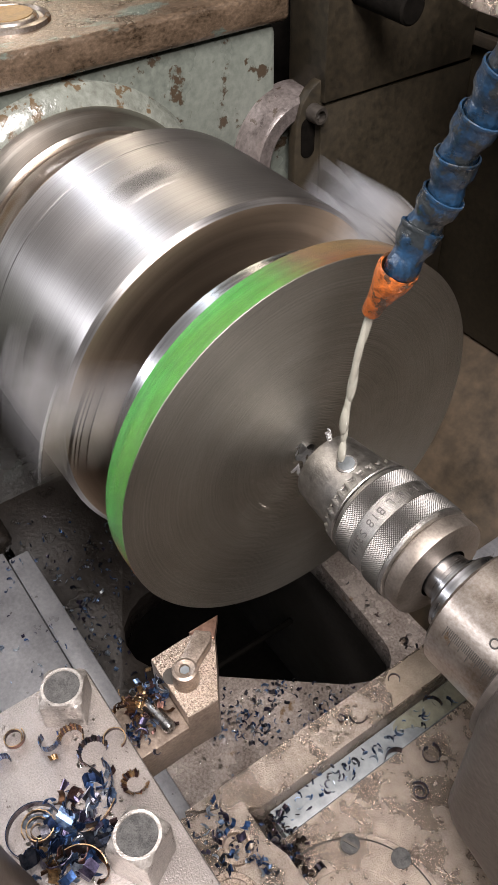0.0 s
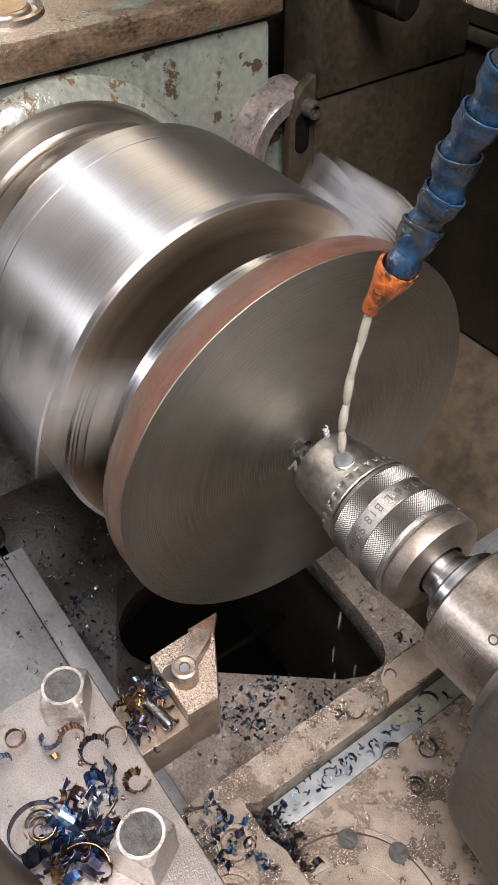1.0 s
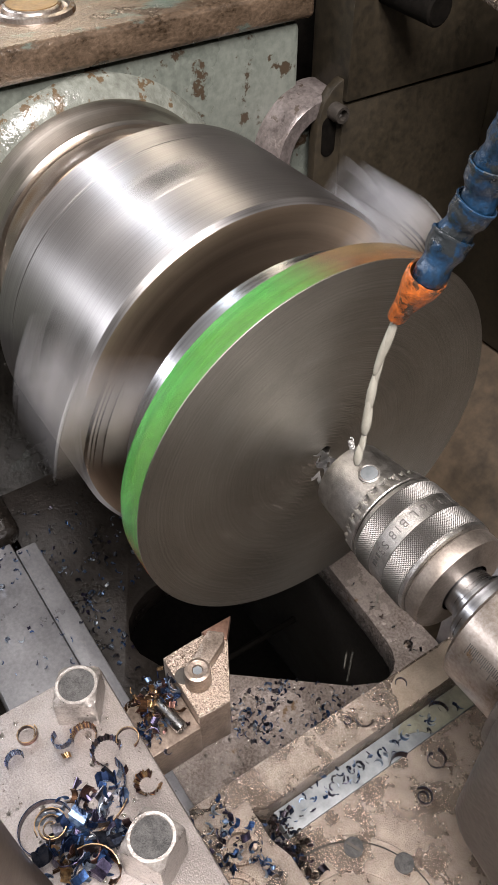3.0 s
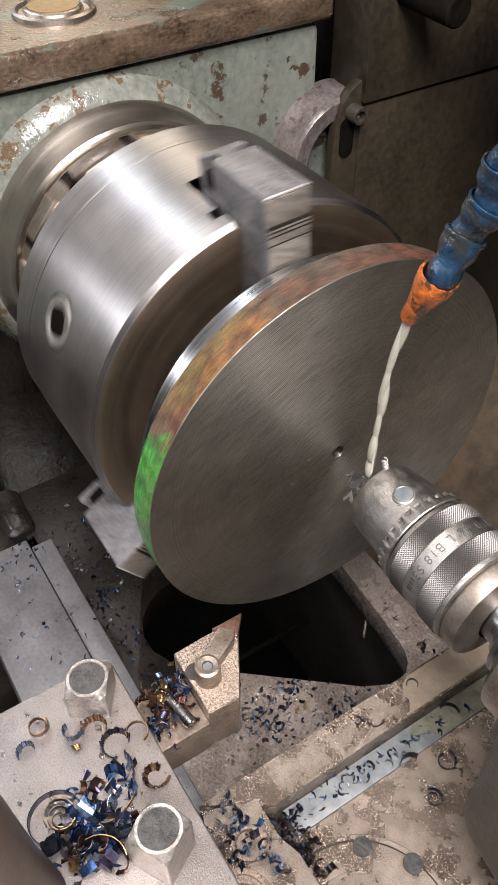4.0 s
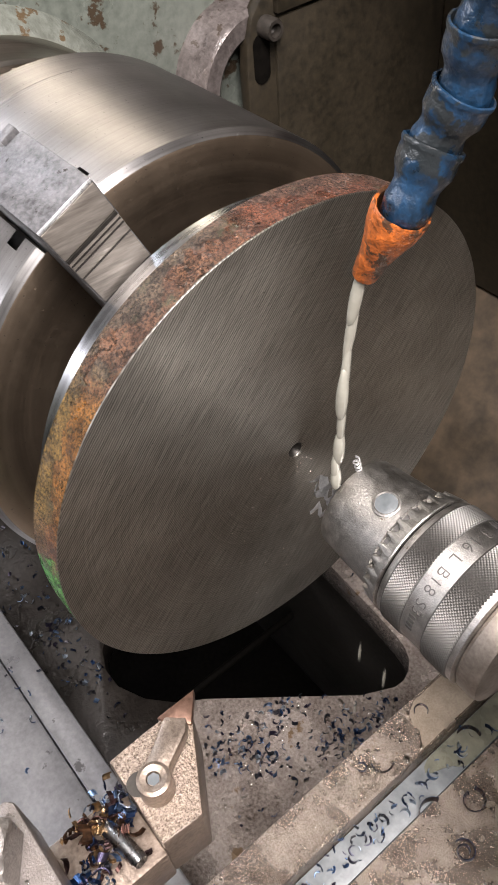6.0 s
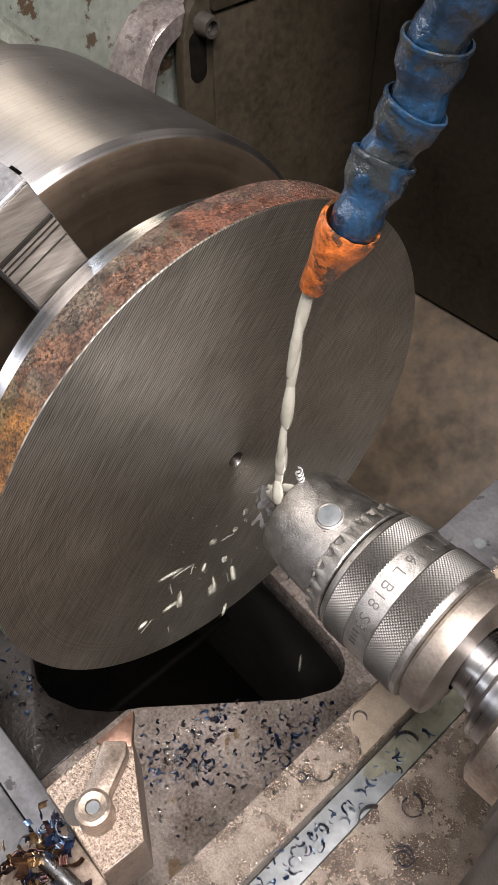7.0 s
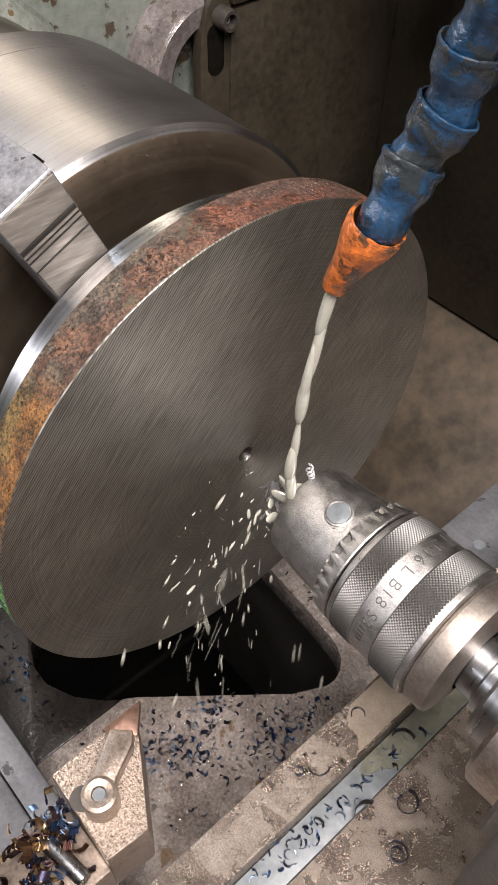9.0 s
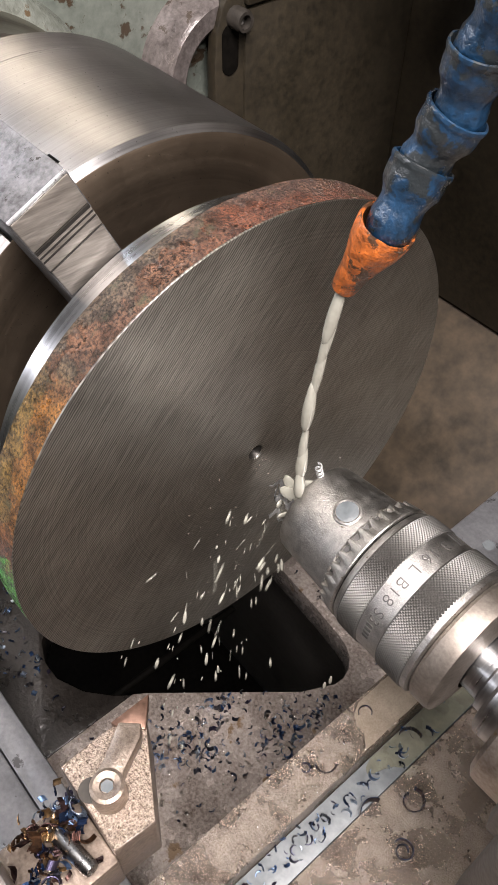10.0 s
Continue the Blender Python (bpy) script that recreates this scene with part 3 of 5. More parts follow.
part("hexagon_socket", turned_about(revolve([(0.0, 0), (0.0, 0.0040), (0.0022, 0.0044)], 6), Matrix.Translation((0.118, -0.139, 0.0158)) @ pose(0, 0, 0, 0, -90, 0)), "dark", screw)
part("bush", turned_about(revolve([(0, 0), (0, 0.008), (0.002, 0.009), (0.003, 0.0125), (0.0015, 0.0135), (0.0015, 0.0165), (0.0, 0.0172), (-0.01, 0.0172)], 48), Matrix.Translation((0.141, -0.157, 0.0165)) @ pose(0, 0, 0, 0, -90, 0)), "holder", slide, "worn round bush")
ring = part("swivel_base", turned_about(revolve([(-0.008, 0.0537), (0.0045, 0.0537), (0.0055, 0.0527), (0.0055, 0.0505), (0.0045, 0.0500), (0.0045, 0.0495), (0.0062, 0.0488), (0.0062, 0.034), (0.0055, 0.0335), (0.0070, 0.0328), (0.0070, 0)], 120), Matrix.Translation((0.1886, -0.1089, 0.0)) @ pose(0, 0, 0, 0, -90, 0)), "cast", slide, "round swivel base with a turned rim")
part("groove", turned_about(revolve([(0.0049, 0.0490), (0.0049, 0.0503)], 120), Matrix.Translation((0.1886, -0.1089, 0.0)) @ pose(0, 0, 0, 0, -90, 0)), "bore", ring, "dark wet groove")
for x, y in ((0.151, -0.0826), (0.1736, -0.0640)):
    s = part("plug_screw", turned_about(revolve([(0, 0), (0.0012, 0.0048), (0.001, 0.0056), (-0.004, 0.0058)], 28), Matrix.Translation((x, y, 0.0068)) @ pose(0, 0, 0, 0, -90, 0)), "bolt_top", ring)
    if x < 0.16:
        part("slot", turned_about(box((-0.0046, -0.0008, 0), (0.0046, 0.0008, 0.0008), 0), Matrix.Translation((x, y, 0.0077)) @ pose(0, 0, 0, 0, 0, 25)), "dark", s)
pool = empty("coolant_pool", "milky coolant standing in the gutter of the slide", "coolant", (0, 0, -0.156))
part("milky_sheet", box((0.1072, -0.108, -0.0125), (0.1243, 0.28, -0.0016), 0.0004), "pool", pool)
swirl = [(0.1076, -0.006), (0.1095, -0.011), (0.1120, -0.013), (0.1145, -0.010), (0.1165, -0.004), (0.1190, 0.001), (0.1215, 0.003), (0.1239, 0.007), (0.1239, 0.27), (0.1076, 0.27)]
part("oil_swirl", prism(swirl, -0.0016, -0.0012, 0), "swirl", pool, "yellowish oily swirl")


def puddle(name, outline, z, material, label, seed):
    """A thin flat wet patch with an uneven edge."""
    rng = random.Random(seed)
    pts = []
    for (xa, ya), (xb, yb) in zip(outline, outline[1:] + outline[:1]):
        for k in range(6):
            pts.append((xa + (xb - xa) * k / 6 + rng.uniform(-0.0003, 0.0003), ya + (yb - ya) * k / 6 + rng.uniform(-0.0004, 0.0004)))
    return tagged(part(name, prism(pts, z, z + 0.0004, 0), material, None, label), category="coolant")


puddle("coolant_film", [(0.0845, 0.006), (0.0880, -0.001), (0.0930, -0.004), (0.0985, -0.004), (0.1035, -0.008), (0.1055, -0.012), (0.1055, 0.06), (0.1055, 0.20), (0.0845, 0.20), (0.0845, 0.06)], -0.1426, "film", "milky coolant film spread over the ledge", 3)
# patch built for the round light reflection on the rear way
puddle("coolant_drop", [(0.0455, 0.1835), (0.0485, 0.1815), (0.0525, 0.1820), (0.0545, 0.1860), (0.0530, 0.1900), (0.0490, 0.1910), (0.0460, 0.1885)], -0.1998, "pool", "round milky drop for a light reflection on the rear way", 6)

# ---- headstock ----
head = empty("headstock", "green-grey painted lathe headstock, chipped and rusty along its cover", "headstock", (-0.30, 0, 0))
part("front_face", box((-0.55, -0.42, -0.045), (0.0, 0.196, 0.126), 0.006), "paint", head, "chipped green-grey front face")
# lower face set back and near black: its shadow is in the colour
part("lower_recess", box((-0.55, -0.42, -0.32), (-0.06, 0.196, -0.046), 0.003), "shaded_grime", head, "oily casting under the spindle, darkened for its shadow")
part("cover", box((-0.58, -0.43, 0.1285), (0.007, 0.205, 0.153), 0.005, segments=3), "cover", head, "cover worn to rusty metal")
cap = part("oil_cap", turned_about(revolve([(-0.002, 0.031), (0.003, 0.030), (0.004, 0.027), (0.0015, 0.0255), (0.0015, 0.022), (0.004, 0.021), (0.005, 0.019), (0.005, 0)], 64), Matrix.Translation((-0.055, -0.004, 0.153)) @ pose(0, 0, 0, 0, -90, 0)), "quill", head, "round cap with a pale rim")
part("cap_disc", turned_about(revolve([(0.0052, 0), (0.0056, 0.0185), (0.0045, 0.0187)], 48), Matrix.Translation((-0.055, -0.004, 0.153)) @ pose(0, 0, 0, 0, -90, 0)), "cap", cap, "golden rusty middle")
part("nose_boss", revolve([(-0.01, 0.126), (0.003, 0.122), (0.010, 0.117), (0.014, 0.1115), (0.015, 0.109)], 160, wobble=0.02), "oily_paint", head, "oil-stained painted boss round the spindle nose")
part("nose_collar", revolve([(0.004, 0.1105), (0.016, 0.1100), (0.024, 0.1075), (0.026, 0.1060), (0.042, 0.1045), (0.0445, 0.1025), (0.0445, 0.093), (0.030, 0.091)], 120), "collar", head, "bare stained spindle collar")
arc = part("half_round_boss", revolve([(-0.005, 0.056), (0.026, 0.053), (0.030, 0.050), (0.030, 0.038), (0.026, 0.034), (0.004, 0.033)], 96, wobble=0.012), "boss", head, "half-round cast boss, bare grey")
arc.location = (0, 0.205, 0.022)
part("boss_web", turned_about(revolve([(0.012, 0.034), (0.012, 0)], 48), Matrix.Translation((0, 0.205, 0.022))), "paint", head, "green web inside the boss")
UPRIGHT = Matrix(((0, 0, 1, 0), (1, 0, 0, 0), (0, 1, 0, 0), (0, 0, 0, 1)))
br = part("bracket", prism([(-0.032, -0.16), (0.020, -0.16), (0.020, 0.074), (0.0, 0.0725), (-0.008, 0.0705), (-0.017, 0.065), (-0.025, 0.055), (-0.030, 0.040), (-0.032, 0.020)], 0, 0.010, 0.0015, UPRIGHT), "guard", head, "dark bracket plate with a slot")
br.location = (0.024, 0.2225, 0.016)
bolt = part("bolt", turned_about(revolve([(0, 0), (0.004, 0.004), (0.010, 0.0046), (0.010, 0.0068), (0.008, 0.0076), (-0.01, 0.0076)], 6 * 6), Matrix.Translation((0.036, 0.2085, 0.0630))), "dark", head, "small socket-head bolt")
# slot laid on as a near-black plate, its inner shade painted
part("slot", prism([(0.2040 + 0.0075 * math.cos(a), (0.032 if math.sin(a) < 0 else 0.052) + 0.0075 * math.sin(a)) for a in [k * math.pi / 10 for k in range(20)]], 0.0342, 0.0347, 0, UPRIGHT), "black", head)
# the deep gap is a near-black block, its shade put into the colour
part("recess_shade_block", box((-0.20, 0.203, -0.3), (-0.09, 0.60, 0.36), 0.004), "black", head, "near-black block for the shade behind the headstock")
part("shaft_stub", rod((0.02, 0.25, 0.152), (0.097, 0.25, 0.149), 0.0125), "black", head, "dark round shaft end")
shelf = tagged(part("upper_shelf", prism([(-0.19, 0.265), (-0.150, 0.250), (0.35, 0.245), (0.35, 0.39), (-0.19, 0.39)], 0.161, 0.170, 0.0015), "cast", None, "rusty metal shelf edge along the splash guard"), category="shelf")

# ---- the turning chuck ----
JAWS = (114, 234, 354)
chuck = empty("lathe_chuck", "bright three-jaw steel lathe chuck on the spindle", "lathe chuck")


def off(a, b):
    return abs((a - b + 180) % 360 - 180)


def solid(x, a):
    near = min(off(a, j) for j in JAWS)
    return not ((near < 7.0 and x > -0.129) or (near < 10.4 and -0.0945 < x < -0.0865))


def holes(x, a):
    return off(a, 175) > 5.5 or not (-0.150 < x < -0.122)


xs = [-0.171, -0.150, -0.136, -0.129, -0.115, -0.105, -0.0945, -0.0865, -0.0785]
part("body", revolve([(-0.1708, 0.122), (-0.1708, 0.1240)] + [(x, 0.1245) for x in xs] + [(-0.0776, 0.1243), (-0.0748, 0.1214)], 360, solid), "chuck", chuck)
part("rear_plate", revolve([(-0.1975, 0.085), (-0.1975, 0.1215), (-0.1950, 0.1240), (-0.1728, 0.1240), (-0.1721, 0.1225)], 240), "chuck", chuck)
part("face", revolve([(-0.0749, 0.1214), (-0.0745, 0.1205), (-0.0745, 0.100), (-0.0765, 0.096), (-0.0765, 0.052), (-0.10, 0.050), (-0.10, 0)], 180), "chuck_face", chuck, "oily dark front face")
# dark core and neck paint the shade behind the slots and cut-outs
part("core", revolve([(-0.165, 0.113), (-0.076, 0.113)], 120), "dark", chuck)
part("neck", revolve([(-0.262, 0.080), (-0.197, 0.080)], 96), "dark", chuck)


def bayonet(x, a):
    return not ((a + 8.5) % 29.0 < 9.0 and x > -0.2520 and x < -0.2335)


part("bayonet_ring", revolve([(-0.2545, 0.088), (-0.2545, 0.0985), (-0.2537, 0.0998), (-0.2521, 0.1000), (-0.2334, 0.1000), (-0.2318, 0.0998), (-0.2310, 0.0988), (-0.2310, 0.088)], 360, bayonet), "quill", chuck, "stained ring with square cut-outs")
for k in range(12):
    a = radians(17.0 + 29.0 * k)
    part("locking_lug", turned_about(box((-0.2505, -0.016, 0.094), (-0.2350, 0.016, 0.1022), 0.0015), pose(0, 0, 0, math.degrees(a) - 90 - 1.2, 0, 0)), "quill", chuck)


def jaw(parent, deg):
    """A master jaw in its slot, and the raised block with two notches before its tail."""
    turn = pose(0, 0, 0, deg - 90, 0, 0)
    flat = Matrix(((1, 0, 0, 0), (0, 0, 1, 0), (0, 1, 0, 0), (0, 0, 0, 1)))
    low = [(-0.0468, 0.1300), (-0.0468, 0.0400), (-0.0900, 0.0400), (-0.0900, 0.1150), (-0.1120, 0.1150), (-0.1120, 0.1300)]
    j = part("jaw", prism(low, -0.0134, 0.0134, 0.0006, turn @ flat), "jaw", parent, "stepped hardened jaw")
    block = prism([(-0.0468, -0.0138), (-0.0468, 0.0138), (-0.0985, 0.0138), (-0.0985, -0.0138)], 0.1295, 0.1497, 0.0009, turn)
    tail_end = [(-0.0970, -0.0055), (-0.0970, 0.0055), (-0.1070, 0.0055), (-0.1070, 0.0138), (-0.1125, 0.0138), (-0.1125, -0.0138), (-0.1070, -0.0138), (-0.1070, -0.0055)]
    prism(tail_end, 0.1295, 0.1470, 0.0006, turn, bm=block)
    part("jaw_block", block, "jaw", j, "notched block worn bright on its edges")
    # near-black fillings paint the shade inside the two notches
    for y in (-0.0097, 0.0097):
        part("notch_shade", turned_about(box((-0.1069, y - 0.0036, 0.1301), (-0.0986, y + 0.0036, 0.1400), 0), turn), "black", j)
    # edge strip in a bright swarf colour, which paints in the edge's glint
    part("worn_edge_glint", turned_about(box((-0.0478, -0.0136, 0.1486), (-0.0463, 0.0136, 0.1499), 0.0004), turn), "chip_bright", j, "worn front edge, its glint painted bright")
    part("jaw_step", turned_about(box((-0.0475, -0.0132, 0.1335), (-0.0462, 0.0132, 0.1484), 0.0004), turn), "jaw_cut", j, "scraped bronze-tinted step")
    part("jaw_step", turned_about(box((-0.0475, -0.0128, 0.1070), (-0.0456, 0.0128, 0.1222), 0.0004), turn), "jaw_cut", j, "brushed lower step")
    part("jaw_step", turned_about(box((-0.0475, -0.0132, 0.1226), (-0.0459, 0.0132, 0.1318), 0.0004), turn), "jaw_cut", j)
    # dark strips standing proud paint the shade of grooves that aren't cut
    for r, h in ((0.1318, 0.0016), (0.1296, 0.0008), (0.1272, 0.0008), (0.1221, 0.0006)):
        part("groove", turned_about(box((-0.0470, -0.0130, r), (-0.0457, 0.0130, r + h), 0), turn), "bore", j)


for deg in JAWS:
    jaw(chuck, deg)
sock = part("key_socket", turned_about(revolve([(-0.004, 0.0085), (0.0006, 0.0095), (0.0012, 0.0105), (0.0012, 0.0150), (0.0004, 0.0160), (-0.006, 0.0160)], 48), pose(0, 0, 0, 174 - 90, 0, 0) @ Matrix.Translation((-0.1365, 0, 0.1237)) @ pose(0, 0, 0, 0, -90, 0)), "steel", chuck, "key socket with a square hole")
part("socket_gap", turned_about(revolve([(0.0004, 0.0158), (0.0006, 0.0172), (-0.006, 0.0172)], 48), pose(0, 0, 0, 174 - 90, 0, 0) @ Matrix.Translation((-0.1365, 0, 0.1237)) @ pose(0, 0, 0, 0, -90, 0)), "bore", sock)
# near-black block: the dark inside the square hole is in its colour
part("square_hole", turned_about(box((-0.0085, -0.0085, -0.01), (0.0085, 0.0085, 0.0006), 0.0005), pose(0, 0, 0, 174 - 90, 0, 0) @ Matrix.Translation((-0.1365, 0, 0.1239)) @ pose(0, 0, 0, 0, 0, 20)), "black", sock)

# ---- the work: a sawn steel disc ----
disc = empty("steel_disc", "sawn steel disc, rusty rim with green and orange paint", "steel disc")
part("face", revolve([(-0.0008, 0.12490), (-0.00012, 0.12490), (0.0, 0.1248), (0.0, 0.06), (0.0, 0.0046), (-0.0006, 0.0040)], 240), "disc_face", disc, "flat sawn face with fine lay marks")
# bore walls coloured dark for the shade in the hole
part("centre_hole", revolve([(-0.0006, 0.0041), (-0.0018, 0.0034), (-0.008, 0.0030), (-0.011, 0.0)], 32), "bore", disc, "dark drilled centre hole")
part("rim", revolve([(-0.0202, 0.1236), (-0.0196, 0.1246), (-0.015, 0.1251), (-0.010, 0.1249), (-0.005, 0.1251), (-0.0007, 0.1249)], 360, wobble=0.003), "rim", disc, "rusty rim with green and orange paint")
part("back", revolve([(-0.0202, 0.1236), (-0.0204, 0.1076)], 120), "rim", disc)
part("hub", revolve([(-0.0203, 0.1080), (-0.030, 0.1086), (-0.0438, 0.1088), (-0.0448, 0.1076), (-0.0448, 0.03)], 180), "bright", disc, "bright turned hub")

# ---- tailstock ----
tail = empty("tailstock", "grimy grey cast tailstock body on the bed", "tailstock", (0.208, 0, 0))
side = [(-0.026, 0.040), (-0.030, 0.020), (-0.030, -0.075), (-0.022, -0.088), (0.010, -0.100), (0.06, -0.150), (0.3, -0.150), (0.3, 0.062), (-0.012, 0.058)]
part("body", prism(side, -0.054, 0.054, 0.010, Matrix(((1, 0, 0, 0), (0, 0, 1, 0), (0, 1, 0, 0), (0, 0, 0, 1))), 4), "tail", tail)
part("quill_seat", revolve([(-0.034, 0.0365), (-0.036, 0.040), (-0.034, 0.045), (-0.01, 0.046)], 72), "tail", tail)

ROOT = 0.0624   # where the drill chuck's key hole stands when drawn back
spindle = empty("tailstock_quill", "stained round steel quill with an engraved millimetre scale", "quill")
part("sleeve", revolve([(0.1571, 0), (0.1571, 0.0335), (0.1590, 0.0358), (0.1615, 0.0362), (0.34, 0.0362)], 120), "quill", spindle)
part("socket_collar", revolve([(0.1480, 0.014), (0.1475, 0.0215), (0.1490, 0.0232), (0.1575, 0.0236)], 96), "bright", spindle, "bright collar")
for k in range(48):
    l = 0.0080 if k % 10 == 5 else 0.0062 if k % 5 == 0 else 0.0044
    m = pose(0, 0, 0, 59, 0, 0)
    part("graduation", turned_about(box((0.166 + 0.001 * k - 0.00017, -l / 2, 0.0360), (0.166 + 0.001 * k + 0.00017, l / 2, 0.03635), 0), m @ pose(0, 0, 0, math.degrees(l / 2 / 0.0362), 0, 0)), "ink", spindle, smooth=False)
part("stamped_ring", turned_about(revolve([(0, 0.0016), (0.0004, 0.0019), (0.0004, 0.0023), (0, 0.0026)], 20), pose(0, 0, 0, 44, 0, 0) @ Matrix.Translation((0.187, 0, 0.0361)) @ pose(0, 0, 0, 0, -90, 0)), "ink", spindle)

drill = empty("drill_chuck", "knurled keyed drill chuck in the tailstock quill, wet with coolant", "drill chuck")
part("nose", revolve([(0.041, 0), (0.041, 0.0075), (0.0402, 0.0085), (0.0402, 0.0204), (0.0408, 0.0216), (0.0420, 0.0222), (0.050, 0.0231), (0.0712, 0.0250), (0.0720, 0.0241), (0.080, 0.0238)], 96), "drill_chuck", drill, "smooth nose with a key hole")
kh = part("key_hole", turned_about(revolve([(0.0003, 0.0), (0.0003, 0.0048), (0.0008, 0.0053), (0.0004, 0.0060), (-0.002, 0.0062)], 40), pose(0, 0, 0, 13, 0, 0) @ Matrix.Translation((ROOT, 0, 0.0243)) @ pose(0, 0, 0, 0, -90, 0)), "steel", drill)
part("coolant_fill", turned_about(revolve([(0.0010, 0), (0.0009, 0.003), (0.0004, 0.0047)], 32), pose(0, 0, 0, 13, 0, 0) @ Matrix.Translation((ROOT, 0, 0.0243)) @ pose(0, 0, 0, 0, -90, 0)), "pool", kh, "milky coolant in the hole")


def toothed_ring():
    bm = bmesh.new()
    teeth, rows = 28, []
    for i in range(teeth * 8):
        a, k = 2 * math.pi * i / (teeth * 8), i % 8
        up = (0.0, 0.04, 0.40, 0.86, 1.0, 0.86, 0.40, 0.04)[k]
        ring_pts = [(0.0752 - 0.0036 * up, 0.0246), (0.0752 - 0.0036 * up, 0.0271), (0.0755 - 0.0034 * up, 0.0276), (0.0796, 0.0289), (0.0802, 0.0286), (0.0804, 0.0276)]
        rows.append([bm.verts.new((x, r * math.cos(a), r * math.sin(a))) for x, r in ring_pts])
    for a, b in zip(rows, rows[1:] + rows[:1]):
        for k in range(5):
            bm.faces.new((a[k], b[k], b[k + 1], a[k + 1]))
    return bm


part("toothed_ring", toothed_ring(), "drill_chuck", drill, "ring of key teeth", smooth=False)
# darker ring: shade between the teeth is put into its colour
part("tooth_gap_shade", revolve([(0.0719, 0.0243), (0.0800, 0.0243)], 72), "stamp", drill, "darker ring for the shade behind the teeth")


def sleeve_radius(x):
    return 0.0292 + (x - 0.081) / 0.041 * 0.0014


def knurl(x0, x1, pitch=0.00074):
    bm = bmesh.new()
    n, rows = 2 * 128, []
    steps = int((x1 - x0) / pitch)
    for s in range(steps + 1):
        x = x0 + (x1 - x0) * s / steps
        row = []
        for i in range(n):
            a = 2 * math.pi * i / n
            high = 0.00052 if (i + s) % 2 and 0 < s < steps else 0.0 if 0 < s < steps else -0.0002
            r = sleeve_radius(x) + high
            row.append(bm.verts.new((x, r * math.cos(a), r * math.sin(a))))
        rows.append(row)
    for p, q in zip(rows, rows[1:]):
        k = rows.index(p)
        for i in range(n):
            j = (i + 1) % n
            if (i + k) % 2:
                bm.faces.new((p[i], p[j], q[i]))
                bm.faces.new((p[j], q[j], q[i]))
            else:
                bm.faces.new((p[i], p[j], q[j]))
                bm.faces.new((p[i], q[j], q[i]))
    return bm


sl = part("key_sleeve", revolve([(0.0808, 0.0262), (0.0812, 0.0284)] + [(x, sleeve_radius(x) - 0.0002) for x in (0.0825, 0.0935, 0.0940, 0.1060, 0.1065, 0.1195)] + [(0.1215, 0.0304), (0.1222, 0.0294), (0.1224, 0.0275)], 120), "drill_chuck", drill, "turning sleeve with two knurled bands")
part("knurl", knurl(0.0838, 0.0950), "knurl", sl, "diamond knurling", smooth=False)
part("knurl", knurl(0.1058, 0.1192), "knurl", sl, "diamond knurling", smooth=False)
part("tail_body", revolve([(0.1224, 0.0262), (0.1226, 0.0286), (0.1240, 0.0296), (0.1305, 0.0298), (0.1325, 0.0292), (0.1350, 0.0160), (0.1352, 0.0150)], 96), "chuck_rear", drill, "smooth rear body")
part("arbor", revolve([(0.134, 0.0135), (0.1425, 0.0140), (0.1432, 0.0150), (0.1436, 0.0165), (0.1485, 0.0168)], 72), "bright", drill, "bright taper arbor")


def engraved(words, x, start, height, parent):
    """Built-in lettering laid round the sleeve, its foot towards the nose."""
    data = bpy.data.curves.new("lettering", "FONT")
    data.body, data.size, data.extrude, data.offset, data.space_character = words, height * 1.38, 0.00016, -0.00009, 1.18
    probe = new("lettering_source", data)
    me = bpy.data.meshes.new_from_object(probe.evaluated_get(bpy.context.evaluated_depsgraph_get()))
    bpy.data.objects.remove(probe)
    bm = bmesh.new()
    bm.from_mesh(me)
    bmesh.ops.subdivide_edges(bm, edges=[e for e in bm.edges if e.calc_length() > 0.0012], cuts=2)
    for v in bm.verts:
        px = x + v.co.y
        a = radians(start) + v.co.x / 0.030
        r = sleeve_radius(px) + 0.00005 + v.co.z
        v.co = (px, r * math.cos(a), r * math.sin(a))
    ob = part("lettering", bm, "stamp", parent, "stamped size marking", smooth=False)
    return ob


engraved("3-16 L B18 S3", 0.0978, 68, 0.0051, sl)
part("maker_mark", turned_about(box((0.0962, -0.002, 0.0298), (0.1030, 0.002, 0.0301), 0), pose(0, 0, 0, -37, 0, 0)), "ink", sl, smooth=False)
for k in range(4):
    part("small_marking", turned_about(box((0.0980, -0.0007, 0.0297), (0.1010, 0.0007, 0.0301), 0), pose(0, 0, 0, 72 + 4.2 * k, 0, 0)), "ink", sl, smooth=False)
bit = part("centre_drill", revolve([(0.0235, 0), (0.0250, 0.0014), (0.0305, 0.0016), (0.0330, 0.0040), (0.0345, 0.0048), (0.043, 0.0048)], 28), "bright", drill, "short centre drill")
for k in range(3):
    part("chuck_jaw", turned_about(box((0.0355, -0.0030, 0.0046), (0.042, 0.0030, 0.0085), 0.0008), pose(0, 0, 0, 30 + 120 * k, 0, 0)), "steel", drill, "narrow clamping jaw")

# ---- tool post ----
post = empty("tool_post", "ground square steel tool post littered with curled chips", "tool post", (0, 0, 0))
part("top_plate", prism([(0.0645, -0.36), (0.0645, -0.1800), (0.0668, -0.1776), (0.33, -0.1756), (0.33, -0.36)], -0.006, 0.025, 0.0018), "post", post)
part("column", box((0.10, -0.36, -0.04), (0.30, -0.215, -0.0065), 0.002), "steel", post)
part("base_plate", box((0.066, -0.36, -0.125), (0.31, -0.181, -0.041), 0.002), "cast", post)


